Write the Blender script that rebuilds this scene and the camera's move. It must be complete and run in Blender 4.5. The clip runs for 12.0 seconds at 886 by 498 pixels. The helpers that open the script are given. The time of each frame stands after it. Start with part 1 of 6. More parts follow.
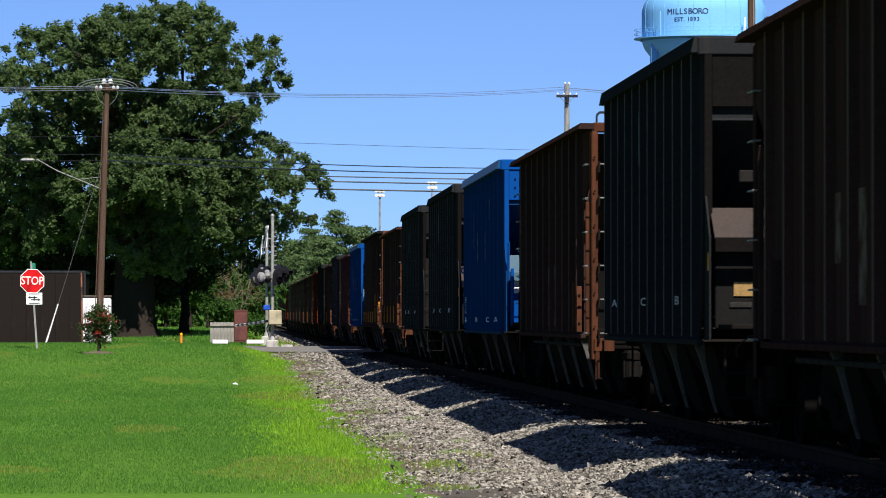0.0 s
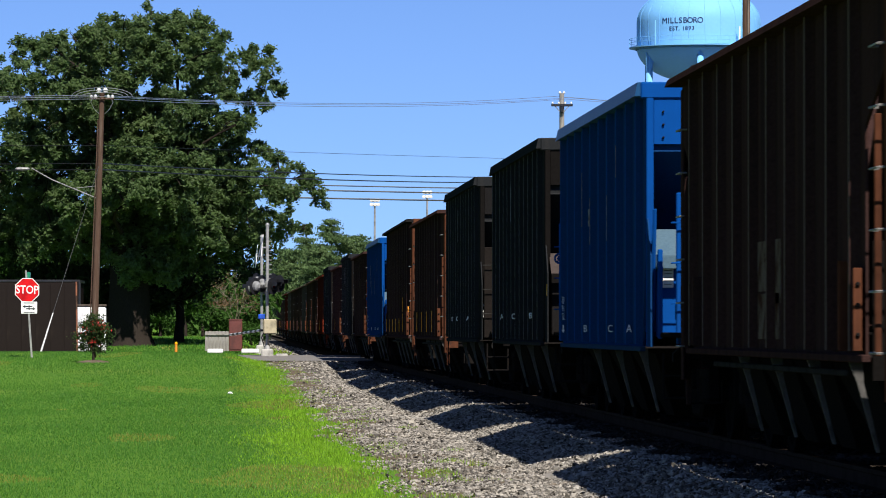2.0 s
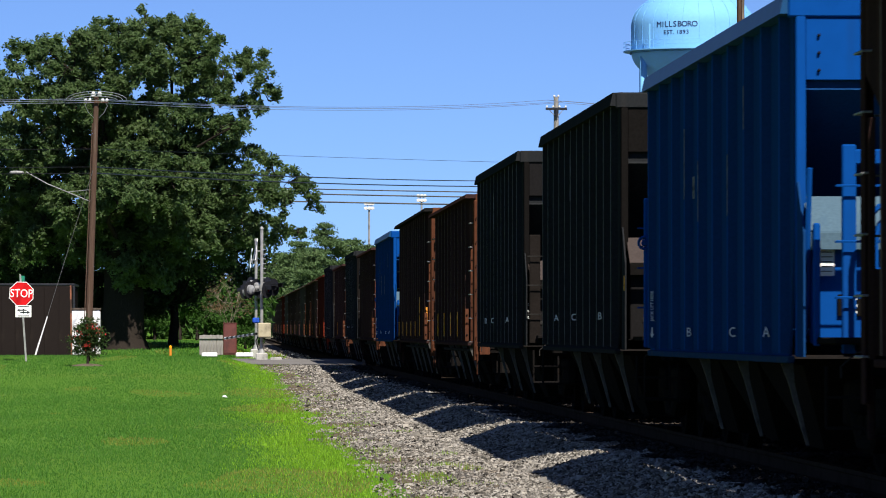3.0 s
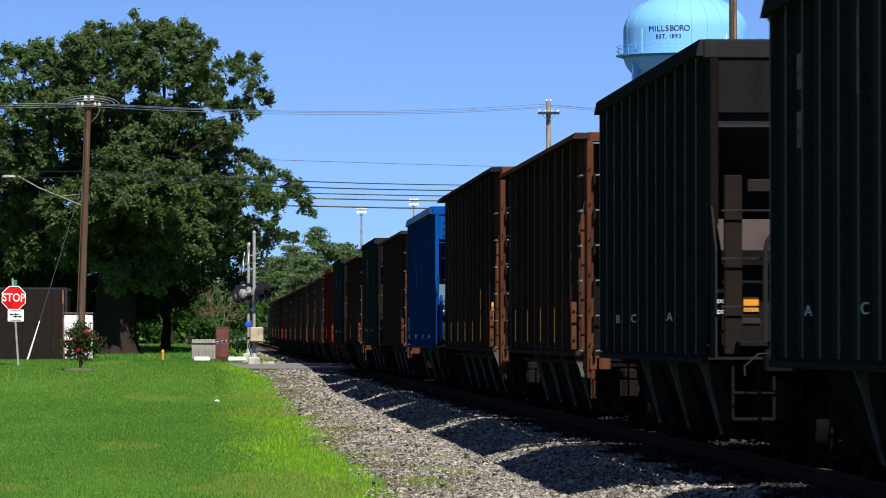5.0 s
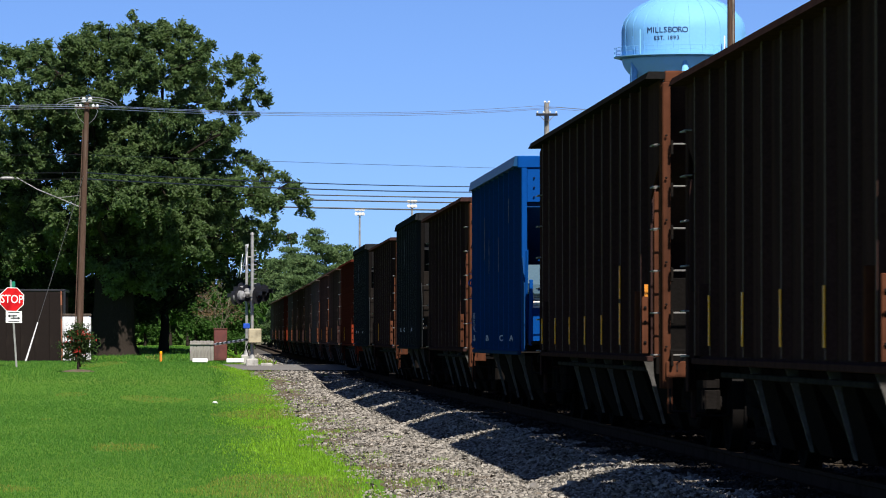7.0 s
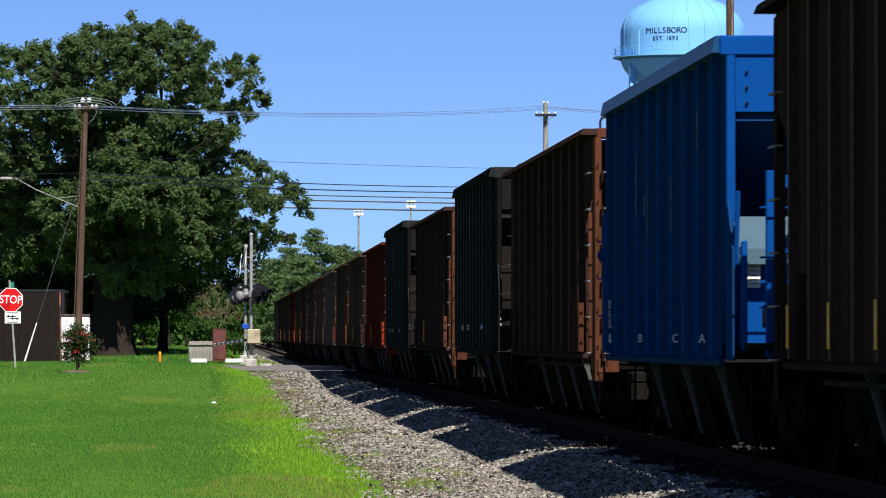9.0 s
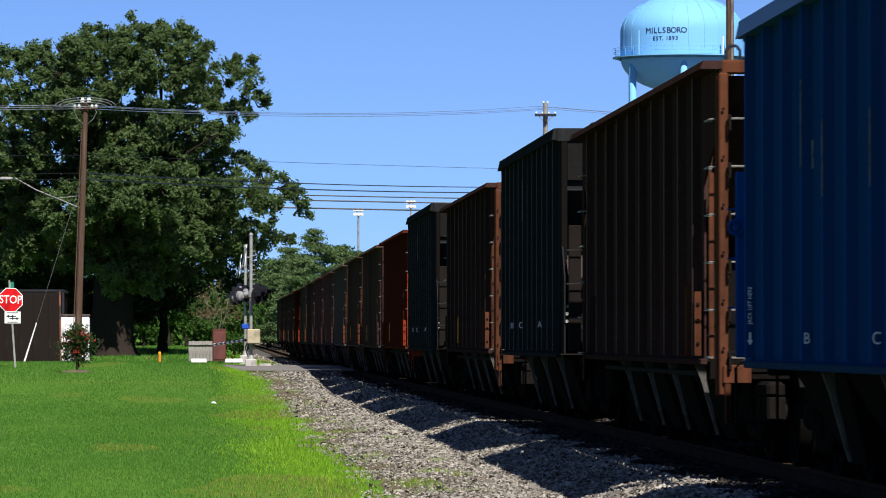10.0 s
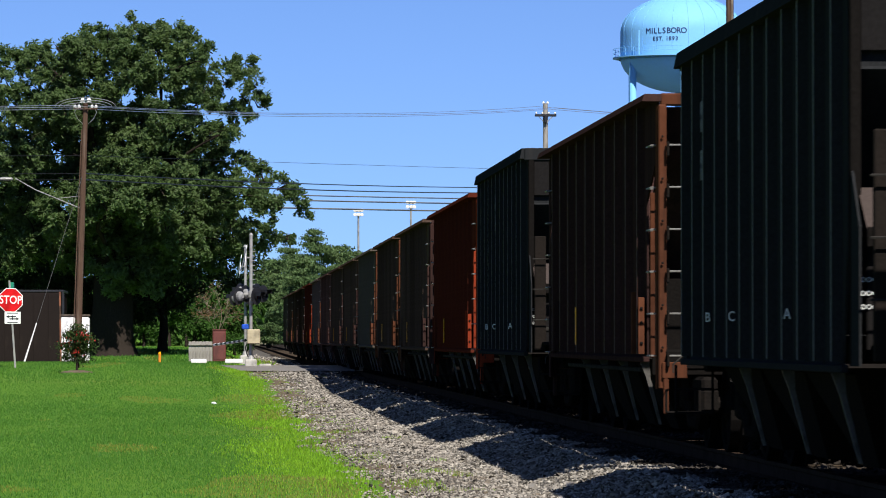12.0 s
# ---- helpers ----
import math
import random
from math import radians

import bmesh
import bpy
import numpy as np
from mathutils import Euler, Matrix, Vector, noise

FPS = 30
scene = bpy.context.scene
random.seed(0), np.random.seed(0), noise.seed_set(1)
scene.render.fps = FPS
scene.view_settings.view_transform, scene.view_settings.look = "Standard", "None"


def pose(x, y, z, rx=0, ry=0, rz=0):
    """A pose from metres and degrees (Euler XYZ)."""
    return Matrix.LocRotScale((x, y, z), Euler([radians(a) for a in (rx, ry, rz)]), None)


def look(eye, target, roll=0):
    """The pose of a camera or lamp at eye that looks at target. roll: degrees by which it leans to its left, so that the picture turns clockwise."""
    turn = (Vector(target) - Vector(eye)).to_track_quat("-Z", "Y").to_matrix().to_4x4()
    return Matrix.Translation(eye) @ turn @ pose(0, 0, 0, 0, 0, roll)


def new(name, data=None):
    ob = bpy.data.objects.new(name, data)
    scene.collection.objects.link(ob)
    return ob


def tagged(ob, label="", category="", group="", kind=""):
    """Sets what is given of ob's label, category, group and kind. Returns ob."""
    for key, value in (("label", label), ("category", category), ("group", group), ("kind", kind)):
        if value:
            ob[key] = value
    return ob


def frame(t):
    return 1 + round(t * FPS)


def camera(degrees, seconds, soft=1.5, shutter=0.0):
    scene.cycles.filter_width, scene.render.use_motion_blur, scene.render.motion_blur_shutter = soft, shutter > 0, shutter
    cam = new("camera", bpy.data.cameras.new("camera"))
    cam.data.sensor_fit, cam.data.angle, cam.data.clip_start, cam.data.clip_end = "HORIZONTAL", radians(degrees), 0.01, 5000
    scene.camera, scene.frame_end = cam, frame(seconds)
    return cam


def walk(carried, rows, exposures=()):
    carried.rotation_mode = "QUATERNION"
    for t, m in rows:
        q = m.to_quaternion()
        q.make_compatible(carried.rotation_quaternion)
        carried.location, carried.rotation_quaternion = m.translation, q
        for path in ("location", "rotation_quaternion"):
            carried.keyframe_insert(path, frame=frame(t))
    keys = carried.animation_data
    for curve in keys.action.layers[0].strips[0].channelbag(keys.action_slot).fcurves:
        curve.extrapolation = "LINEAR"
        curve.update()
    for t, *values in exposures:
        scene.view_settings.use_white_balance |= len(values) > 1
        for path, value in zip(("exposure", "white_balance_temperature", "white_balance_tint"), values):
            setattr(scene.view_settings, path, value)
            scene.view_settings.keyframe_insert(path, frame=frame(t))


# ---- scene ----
# camera: standing on the lawn beside the track, long lens, a slow turn to the right and up
LENS_F = 8300.0          # focal length over a width of 1568
EYE = Vector((0.0, 0.0, 1.1))
cam = camera(2 * math.degrees(math.atan(784 / LENS_F)), 12.0, soft=1.0, shutter=0.3)


def aim(dx, dy):
    tx = (784 - 371.7 - dx) / LENS_F
    tz = (600.6 + dy - 441) / LENS_F
    return look(EYE, EYE + 100 * Vector((tx, 1, tz)))


walk(cam, [(t, aim(a, b)) for t, a, b in (
    (0.0, 38, -34), (0.5, 37, -30.6), (1.0, 35, -27), (1.5, 32.5, -22), (2.0, 29, -18), (2.5, 24.5, -14),
    (3.0, 19, -11.5), (3.5, 14.5, -9), (4.0, 10.5, -6.7), (4.5, 7.6, -5.2), (5.0, 5.5, -4), (5.5, 3.2, -3.3),
    (6.0, 2.5, -2.6), (6.5, 2.3, -2.2), (7.0, 2.2, -1.3), (8.0, 1, -0.7), (9.0, 0.3, -0.5), (10.0, 0, -0.5),
    (12.0, 0, 0))], exposures=[(0.0, 0.50), (12.0, 0.50)])

# daylight: a clear summer noon, the sun behind the camera and over the track
SUN_TRAVEL = Vector((-0.90, 3.50, -3.95)).normalized()
sun = new("sun", bpy.data.lights.new("sun", "SUN"))
sun.data.energy, sun.data.angle, sun.data.color = 5.0, radians(0.5), (1.0, 0.95, 0.87)
sun.matrix_world = look((0, 0, 60), Vector((0, 0, 60)) + SUN_TRAVEL)
world = bpy.data.worlds.new("sky")
scene.world = world
world.use_nodes = True
wn, wl = world.node_tree.nodes, world.node_tree.links
sky = wn.new("ShaderNodeTexSky")
sky.sky_type, sky.sun_disc = "NISHITA", False
sky.sun_elevation = math.asin(-SUN_TRAVEL.z)
sky.sun_rotation = math.atan2(-SUN_TRAVEL.x, -SUN_TRAVEL.y)
sky.air_density, sky.dust_density, sky.ozone_density, sky.altitude = 0.40, 0.25, 2.0, 0
wtc, wmap = wn.new("ShaderNodeTexCoord"), wn.new("ShaderNodeMapping")
wmap.inputs["Location"].default_value = (0, 0, 0.01)
wl.new(wtc.outputs["Generated"], wmap.inputs["Vector"])
wl.new(wmap.outputs["Vector"], sky.inputs["Vector"])
whs = wn.new("ShaderNodeMixRGB")        # the deep blue of a clear dry noon
whs.blend_type = "MULTIPLY"
whs.inputs["Fac"].default_value, whs.inputs[2].default_value = 1.0, (0.77, 0.955, 1.29, 1)
wl.new(sky.outputs["Color"], whs.inputs[1])
wl.new(whs.outputs["Color"], wn["Background"].inputs["Color"])
wn["Background"].inputs["Strength"].default_value = 0.0720


# ---- materials ----
def material(name, base, rough=0.6, metal=0.0, vary=0.25, scale=3.0, fine=40.0, bump=0.15, second=None, cover=0.45,
             streaks=0.0, per_object=0.0, per_island=0.0, spec=0.5, stretch=(1, 1, 1), through_light=0.0):
    """Base colour with broad and fine variation, an optional second colour in patches or streaks, and relief."""
    m = bpy.data.materials.new(name)
    m.use_nodes = True
    n, l = m.node_tree.nodes, m.node_tree.links
    b = n["Principled BSDF"]
    tc, mp = n.new("ShaderNodeTexCoord"), n.new("ShaderNodeMapping")
    mp.inputs["Scale"].default_value = stretch
    l.new(tc.outputs["Object"], mp.inputs["Vector"])
    big, small = n.new("ShaderNodeTexNoise"), n.new("ShaderNodeTexNoise")
    for t, sc, det in ((big, scale, 5.0), (small, fine, 3.0)):
        t.inputs["Scale"].default_value, t.inputs["Detail"].default_value = sc, det
        l.new(mp.outputs["Vector"], t.inputs["Vector"])
    mix = n.new("ShaderNodeMixRGB")
    mix.inputs[1].default_value = (*base, 1)
    mix.inputs[2].default_value = (*(second or [c * 0.55 for c in base]), 1)
    ramp = n.new("ShaderNodeValToRGB")
    ramp.color_ramp.elements[0].position, ramp.color_ramp.elements[1].position = 1 - cover - 0.08, 1 - cover + 0.14
    src = big
    if streaks:
        st, sm = n.new("ShaderNodeTexNoise"), n.new("ShaderNodeMapping")
        sm.inputs["Scale"].default_value = (streaks, streaks, 0.35)
        st.inputs["Scale"].default_value, st.inputs["Detail"].default_value = 1.0, 6.0
        l.new(tc.outputs["Object"], sm.inputs["Vector"])
        l.new(sm.outputs["Vector"], st.inputs["Vector"])
        src = st
    l.new(src.outputs["Fac"], ramp.inputs["Fac"])
    l.new(ramp.outputs["Color"], mix.inputs["Fac"])
    val = n.new("ShaderNodeHueSaturation")
    add = n.new("ShaderNodeMath")
    add.operation = "MULTIPLY_ADD"
    add.inputs[1].default_value, add.inputs[2].default_value = 2 * vary, 1 - vary
    l.new(small.outputs["Fac"], add.inputs[0])
    last = add
    for amount, node, socket in ((per_object, "ShaderNodeObjectInfo", "Random"), (per_island, "ShaderNodeNewGeometry", "Random Per Island")):
        if amount:
            rnd, mul, a2 = n.new(node), n.new("ShaderNodeMath"), n.new("ShaderNodeMath")
            a2.operation, mul.operation = "MULTIPLY_ADD", "MULTIPLY"
            a2.inputs[1].default_value, a2.inputs[2].default_value = 2 * amount, 1 - amount
            l.new(rnd.outputs[socket], a2.inputs[0])
            l.new(last.outputs[0], mul.inputs[0])
            l.new(a2.outputs[0], mul.inputs[1])
            last = mul
    l.new(last.outputs[0], val.inputs["Value"])
    l.new(mix.outputs["Color"], val.inputs["Color"])
    l.new(val.outputs["Color"], b.inputs["Base Color"])
    b.inputs["Roughness"].default_value, b.inputs["Metallic"].default_value = rough, metal
    b.inputs["Specular IOR Level"].default_value = spec
    if bump:
        bp = n.new("ShaderNodeBump")
        bp.inputs["Strength"].default_value, bp.inputs["Distance"].default_value = bump, 0.02
        l.new(small.outputs["Fac"], bp.inputs["Height"])
        l.new(bp.outputs["Normal"], b.inputs["Normal"])
    if through_light:
        tr, ms = n.new("ShaderNodeBsdfTranslucent"), n.new("ShaderNodeMixShader")
        l.new(val.outputs["Color"], tr.inputs["Color"])
        ms.inputs["Fac"].default_value = through_light
        l.new(b.outputs[0], ms.inputs[1])
        l.new(tr.outputs[0], ms.inputs[2])
        l.new(ms.outputs[0], n["Material Output"].inputs["Surface"])
    return m


BLACK = material("black_car_paint", (0.0195, 0.0205, 0.0220), 0.55, vary=0.4, scale=0.8, second=(0.034, 0.031, 0.029), cover=0.35, streaks=6, bump=0.08, spec=0.0)
BLACK_GREY = material("grey_weathered_steel", (0.0155, 0.0145, 0.0142), 0.65, vary=0.3, second=(0.0115, 0.010, 0.0095), cover=0.4, streaks=5, spec=0.0)
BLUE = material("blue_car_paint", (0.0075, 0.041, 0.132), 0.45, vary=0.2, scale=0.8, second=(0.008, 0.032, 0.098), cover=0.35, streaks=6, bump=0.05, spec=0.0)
# Top chord blue, with the sky's sheen put into the colour
CHORD_BLUE = material("sky_sheen_blue_top_chord", (0.010, 0.058, 0.150), 0.45, vary=0.15, fine=6, bump=0.03, second=(0.020, 0.070, 0.150), cover=0.4, streaks=3, spec=0.12)
# Brighter copy of the blue, sunlight on the ends put into it
BLUE_SUNLIT = material("sunlit_blue_paint", (0.0038, 0.056, 0.245), 0.45, vary=0.10, fine=6, bump=0.03, second=(0.006, 0.046, 0.185), cover=0.4, streaks=4, spec=0.0)
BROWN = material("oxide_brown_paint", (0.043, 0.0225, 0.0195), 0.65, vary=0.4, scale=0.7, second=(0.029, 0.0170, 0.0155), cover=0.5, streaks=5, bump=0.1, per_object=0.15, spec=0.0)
# Post paints, brown and red: rust tones with the sun painted in
BROWN_POST = material("sunlit_rust_brown_post", (0.088, 0.033, 0.018), 0.7, vary=0.35, fine=9, bump=0.05, second=(0.045, 0.020, 0.013), cover=0.42, streaks=7, per_object=0.2, spec=0.0)
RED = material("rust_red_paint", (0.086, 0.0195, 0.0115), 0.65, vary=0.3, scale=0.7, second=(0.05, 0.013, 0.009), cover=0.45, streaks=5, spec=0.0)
RED_POST = material("sunlit_rust_red_post", (0.2214, 0.03444, 0.01476), 0.65, vary=0.3, second=(0.1312, 0.0246, 0.0123), cover=0.4, streaks=6, spec=0.0)
GREY = material("grey_car_paint", (0.090, 0.074, 0.060), 0.65, vary=0.25, scale=0.7, second=(0.050, 0.040, 0.032), cover=0.4, streaks=5, spec=0.0)
IRON = material("grimy_underframe_iron", (0.012, 0.0105, 0.0098), 0.75, vary=0.45, scale=4, second=(0.021, 0.0145, 0.0105), cover=0.35, spec=0.0)
# Paler than the bays: light on the strut edges is painted in
GUSSET = material("light_catching_gusset", (0.088, 0.083, 0.078), 0.6, vary=0.5, second=(0.026, 0.025, 0.024), cover=0.45, scale=5, spec=0.1)
STRUT = material("dusty_bay_edge", (0.030, 0.028, 0.026), 0.6, vary=0.5, second=(0.014, 0.013, 0.012), cover=0.45, spec=0.0)
HOOD_GREY = material("pale_dusty_hood_plate", (0.060, 0.047, 0.043), 0.75, vary=0.25, second=(0.040, 0.032, 0.029), cover=0.4, streaks=4, spec=0.0)
ENDBROWN = material("dusty_brown_stanchion", (0.016, 0.0130, 0.0115), 0.7, vary=0.3, second=(0.010, 0.009, 0.008), cover=0.4, spec=0.0)
ENDBLACK = material("sooty_end_frame", (0.020, 0.018, 0.017), 0.7, vary=0.35, second=(0.035, 0.028, 0.024), cover=0.35, spec=0.0)
RIB_BLACK = material("worn_black_rib", (0.115, 0.115, 0.117), 0.6, vary=0.45, scale=1.5, second=(0.32, 0.31, 0.30), cover=0.36, streaks=2.0, spec=0.0)
RIB_BROWN = material("worn_brown_rib", (0.130, 0.092, 0.076), 0.65, vary=0.45, scale=1.5, second=(0.30, 0.245, 0.21), cover=0.32, streaks=2.0, spec=0.0)
RIB_BLUE = material("worn_blue_rib", (0.007, 0.060, 0.24), 0.5, vary=0.3, scale=1.5, second=(0.10, 0.16, 0.26), cover=0.28, streaks=2.0, spec=0.0)
# near-black base for end beams, trucks and closing plates
NEARBLACK = material("near_black_end_beam", (0.0085, 0.0075, 0.007), 0.8, vary=0.4, second=(0.016, 0.012, 0.010), cover=0.3, spec=0.0)
BULKGREY = material("grey_bulkhead_plate", (0.013, 0.012, 0.012), 0.7, vary=0.3, second=(0.009, 0.008, 0.008), cover=0.45, streaks=4, spec=0.0)
CASTING = material("rusty_coupler_casting", (0.075, 0.036, 0.022), 0.75, vary=0.45, second=(0.028, 0.017, 0.013), cover=0.45, scale=6, spec=0.1)
RUBBER = material("black_hose_rubber", (0.012, 0.012, 0.012), 0.55, vary=0.2, spec=0.3)
BLUE_SILL = material("dusty_blue_sill", (0.016, 0.040, 0.088), 0.6, vary=0.3, second=(0.035, 0.050, 0.075), cover=0.4, streaks=3, spec=0.0)
GOLD = material("weathered_gold_placard", (0.30, 0.19, 0.075), 0.7, vary=0.3, second=(0.20, 0.12, 0.05), cover=0.4, scale=14, spec=0.0)
HOOD_BLUE = material("chalky_pale_blue_plate", (0.075, 0.125, 0.165), 0.7, vary=0.2, second=(0.050, 0.095, 0.145), cover=0.4, streaks=4, spec=0.0)
RUNGPAINT = material("worn_rung_steel", (0.22, 0.21, 0.20), 0.6, metal=0.2, vary=0.3, spec=0.2)
FADED = material("faded_stencil_paint", (0.21, 0.215, 0.22), 0.7, vary=0.4, second=(0.03, 0.03, 0.03), cover=0.45, scale=14, spec=0.0)
GRAFFITI = material("faded_pale_paint", (0.13, 0.095, 0.075), 0.7, vary=0.5, second=(0.045, 0.020, 0.014), cover=0.5, scale=4, spec=0.0)
# Brown for the far cars, made paler to stand for distance haze
HAZEBROWN = material("haze_paled_brown_paint", (0.072, 0.045, 0.034), 0.7, vary=0.35, scale=0.7, second=(0.042, 0.028, 0.022), cover=0.45, streaks=5, per_object=0.25, spec=0.0)
# Wheel tread kept near-black, the car's shade put into its colour
TREAD = material("shade_dark_wheel_tread", (0.008, 0.007, 0.0065), 0.6, vary=0.2, spec=0.05)
RAIL = material("rail_steel", (0.045, 0.030, 0.022), 0.7, metal=0.0, vary=0.3, second=(0.03, 0.02, 0.015), spec=0.0)
RAILTOP = material("worn_rail_head", (0.55, 0.53, 0.50), 0.28, metal=1.0, vary=0.15, bump=0.05)
TIE = material("creosoted_tie", (0.05, 0.038, 0.028), 0.85, vary=0.4, scale=5, stretch=(1, 8, 8), spec=0.0)
WHITE = material("white_paint", (0.78, 0.78, 0.76), 0.5, vary=0.06, second=(0.62, 0.61, 0.58), cover=0.3)
LETTER = material("white_stencil_paint", (0.82, 0.83, 0.82), 0.6, vary=0.12, second=(0.55, 0.55, 0.55), cover=0.25, scale=12)
YELLOW = material("yellow_reflective_strip", (0.86, 0.36, 0.010), 0.45, vary=0.25, second=(0.55, 0.25, 0.008), cover=0.35, scale=8, spec=0.05)
GALV = material("galvanised_steel", (0.328, 0.3239, 0.3116), 0.5, metal=0.25, vary=0.2, spec=0.3)
HOUSING = material("dull_grey_lamp_housing", (0.26, 0.26, 0.265), 0.5, vary=0.2, spec=0.3)
STAKE = material("rusty_orange_stake", (0.26, 0.095, 0.045), 0.8, vary=0.3)
DARKMETAL = material("black_enamel", (0.015, 0.015, 0.018), 0.4, vary=0.3)
LAMPGLASS = material("unlit_red_lens", (0.10, 0.012, 0.014), 0.25, vary=0.1, bump=0)
BALLAST = material("ballast_bed", (0.10, 0.090, 0.078), 0.9, vary=0.55, scale=1.2, fine=34, bump=0.9, second=(0.072, 0.057, 0.043), cover=0.4, spec=0.05)
STONE = material("crushed_stone", (0.215, 0.196, 0.170), 0.85, vary=0.25, scale=1.5, fine=30, second=(0.125, 0.102, 0.080), cover=0.4, per_island=0.9, spec=0.1)
# Bed and stones under the train, with its shade put into the colour
SHADEBED = material("shade_darkened_bed", (0.024, 0.021, 0.019), 0.9, vary=0.4, scale=1.5, fine=30, bump=0.8, second=(0.040, 0.032, 0.026), cover=0.3, spec=0.0)
SHADESTONE = material("shade_darkened_stone", (0.045, 0.040, 0.036), 0.85, vary=0.3, scale=1.5, fine=30, second=(0.025, 0.021, 0.018), cover=0.5, per_island=0.8, spec=0.0)
ASPHALT = material("worn_asphalt", (0.19, 0.178, 0.168), 0.9, vary=0.35, scale=0.6, fine=30, bump=0.4, second=(0.13, 0.12, 0.11), cover=0.4, spec=0.05)
DRYGROUND = material("dull_open_ground", (0.13, 0.12, 0.085), 0.95, vary=0.3, scale=0.05, fine=2, second=(0.09, 0.10, 0.05), cover=0.4, spec=0.0)
DIRT = material("bare_soil", (0.135, 0.108, 0.080), 0.95, vary=0.45, scale=2, fine=25, bump=0.5, second=(0.095, 0.078, 0.055), spec=0.0)
GRASS = material("lawn_turf", (0.085, 0.18, 0.020), 0.9, vary=0.45, scale=0.12, fine=9, bump=0.7, second=(0.125, 0.19, 0.028), cover=0.38, spec=0.05)
BLADE = material("grass_blades", (0.074, 0.198, 0.026), 0.6, vary=0.12, scale=0.16, second=(0.140, 0.275, 0.042), cover=0.32, per_island=0.18, spec=0.2, through_light=0.4, bump=0, stretch=(2.2, 1, 1))
VERGE = material("verge_grass_blades", (0.20, 0.385, 0.022), 0.6, vary=0.2, scale=0.3, second=(0.30, 0.45, 0.04), cover=0.35, per_island=0.3, spec=0.2, through_light=0.4, bump=0)
DRYGRASS = material("parched_grass_blades", (0.2025, 0.2325, 0.045), 0.7, vary=0.2, scale=0.3, second=(0.2475, 0.21, 0.0675), cover=0.4, per_island=0.3, spec=0.1, through_light=0.3, bump=0)
LEAF = material("oak_leaves", (0.122, 0.190, 0.068), 0.5, vary=0.2, scale=0.35, second=(0.146, 0.208, 0.072), cover=0.4, per_island=0.3, through_light=0.62, bump=0, spec=0.28)
# Oak leaves with shade put into the colour; also the shrub's dark leaves
SHADELEAF = material("shade_toned_dark_leaves", (0.034, 0.060, 0.015), 0.55, vary=0.25, scale=0.35, second=(0.064, 0.1, 0.0224), cover=0.35, per_island=0.45, through_light=0.25, bump=0, spec=0.2)
PINE = material("pine_needles", (0.090, 0.145, 0.056), 0.65, vary=0.2, scale=0.3, second=(0.125, 0.172, 0.068), cover=0.4, per_island=0.35, through_light=0.25, bump=0, spec=0.1)
UNDER = material("undergrowth_leaves", (0.034, 0.080, 0.014), 0.6, vary=0.25, scale=0.5, second=(0.064, 0.112, 0.022), cover=0.35, per_island=0.4, through_light=0.2, bump=0, spec=0.1)
DRYLEAF = material("reddish_dry_leaves", (0.12, 0.06375, 0.03), 0.7, vary=0.3, second=(0.075, 0.075, 0.0225), cover=0.4, per_island=0.4, through_light=0.2, bump=0)
FLOWER = material("red_blossom", (0.42, 0.022, 0.018), 0.6, vary=0.2, per_island=0.3, through_light=0.2, bump=0)
BARK = material("oak_bark", (0.030, 0.024, 0.020), 0.95, vary=0.45, scale=3, fine=14, bump=1.0, stretch=(3, 3, 0.6), second=(0.060, 0.048, 0.040), cover=0.3, spec=0.0)
TWIG = material("pale_twigs", (0.21, 0.165, 0.1275), 0.9, vary=0.3)
POLEWOOD = material("weathered_pole_wood", (0.088, 0.056, 0.040), 0.9, vary=0.5, scale=2, fine=12, bump=0.7, stretch=(4, 4, 0.25), second=(0.150, 0.118, 0.095), cover=0.38, spec=0.0)
GREYWOOD = material("grey_weathered_timber", (0.2706, 0.2542, 0.2296), 0.9, vary=0.3, second=(0.164, 0.1476, 0.1312), stretch=(2, 2, 0.5))
GUARD = material("chalky_guard_plastic", (0.52, 0.52, 0.51), 0.7, vary=0.15, scale=2, second=(0.38, 0.38, 0.36), cover=0.4, bump=0.05)
WIRE = material("overhead_wire", (0.006, 0.006, 0.007), 0.5, vary=0.1, bump=0)
WIRE_BARE = material("bare_aluminium_wire", (0.55, 0.56, 0.58), 0.35, metal=0.8, vary=0.1, bump=0)
TANK = material("pale_blue_tank_paint", (0.175, 0.445, 0.78), 0.7, vary=0.06, scale=0.25, fine=3, second=(0.16, 0.42, 0.75), cover=0.35, bump=0.03, spec=0.25)
SEAM = material("weathered_weld_seam", (0.125, 0.33, 0.58), 0.8, vary=0.5, fine=4, second=(0.18, 0.45, 0.77), cover=0.6, scale=1.6, bump=0.05)
NAVY = material("navy_lettering", (0.012, 0.025, 0.09), 0.5, vary=0.1)
SIGNRED = material("sign_red", (0.62, 0.010, 0.014), 0.6, vary=0.06, bump=0.02, spec=0.1)
SIGNGREEN = material("sign_green", (0.01, 0.20, 0.11), 0.4, vary=0.1)
# Oak shade put into the boards; paler blotches are dapples and peeled paint
WALLBROWN = material("shade_toned_brown_boards", (0.018, 0.014, 0.013), 0.85, vary=0.35, scale=0.6, second=(0.045, 0.034, 0.027), cover=0.3, spec=0.0)
MAROON = material("maroon_cabinet", (0.11, 0.026, 0.02), 0.6, vary=0.25)
CONCRETE = material("pale_concrete", (0.4264, 0.41, 0.3772), 0.9, vary=0.2, scale=3)
BOXTAN = material("tan_relay_box", (0.41, 0.3526, 0.2296), 0.55, vary=0.12)
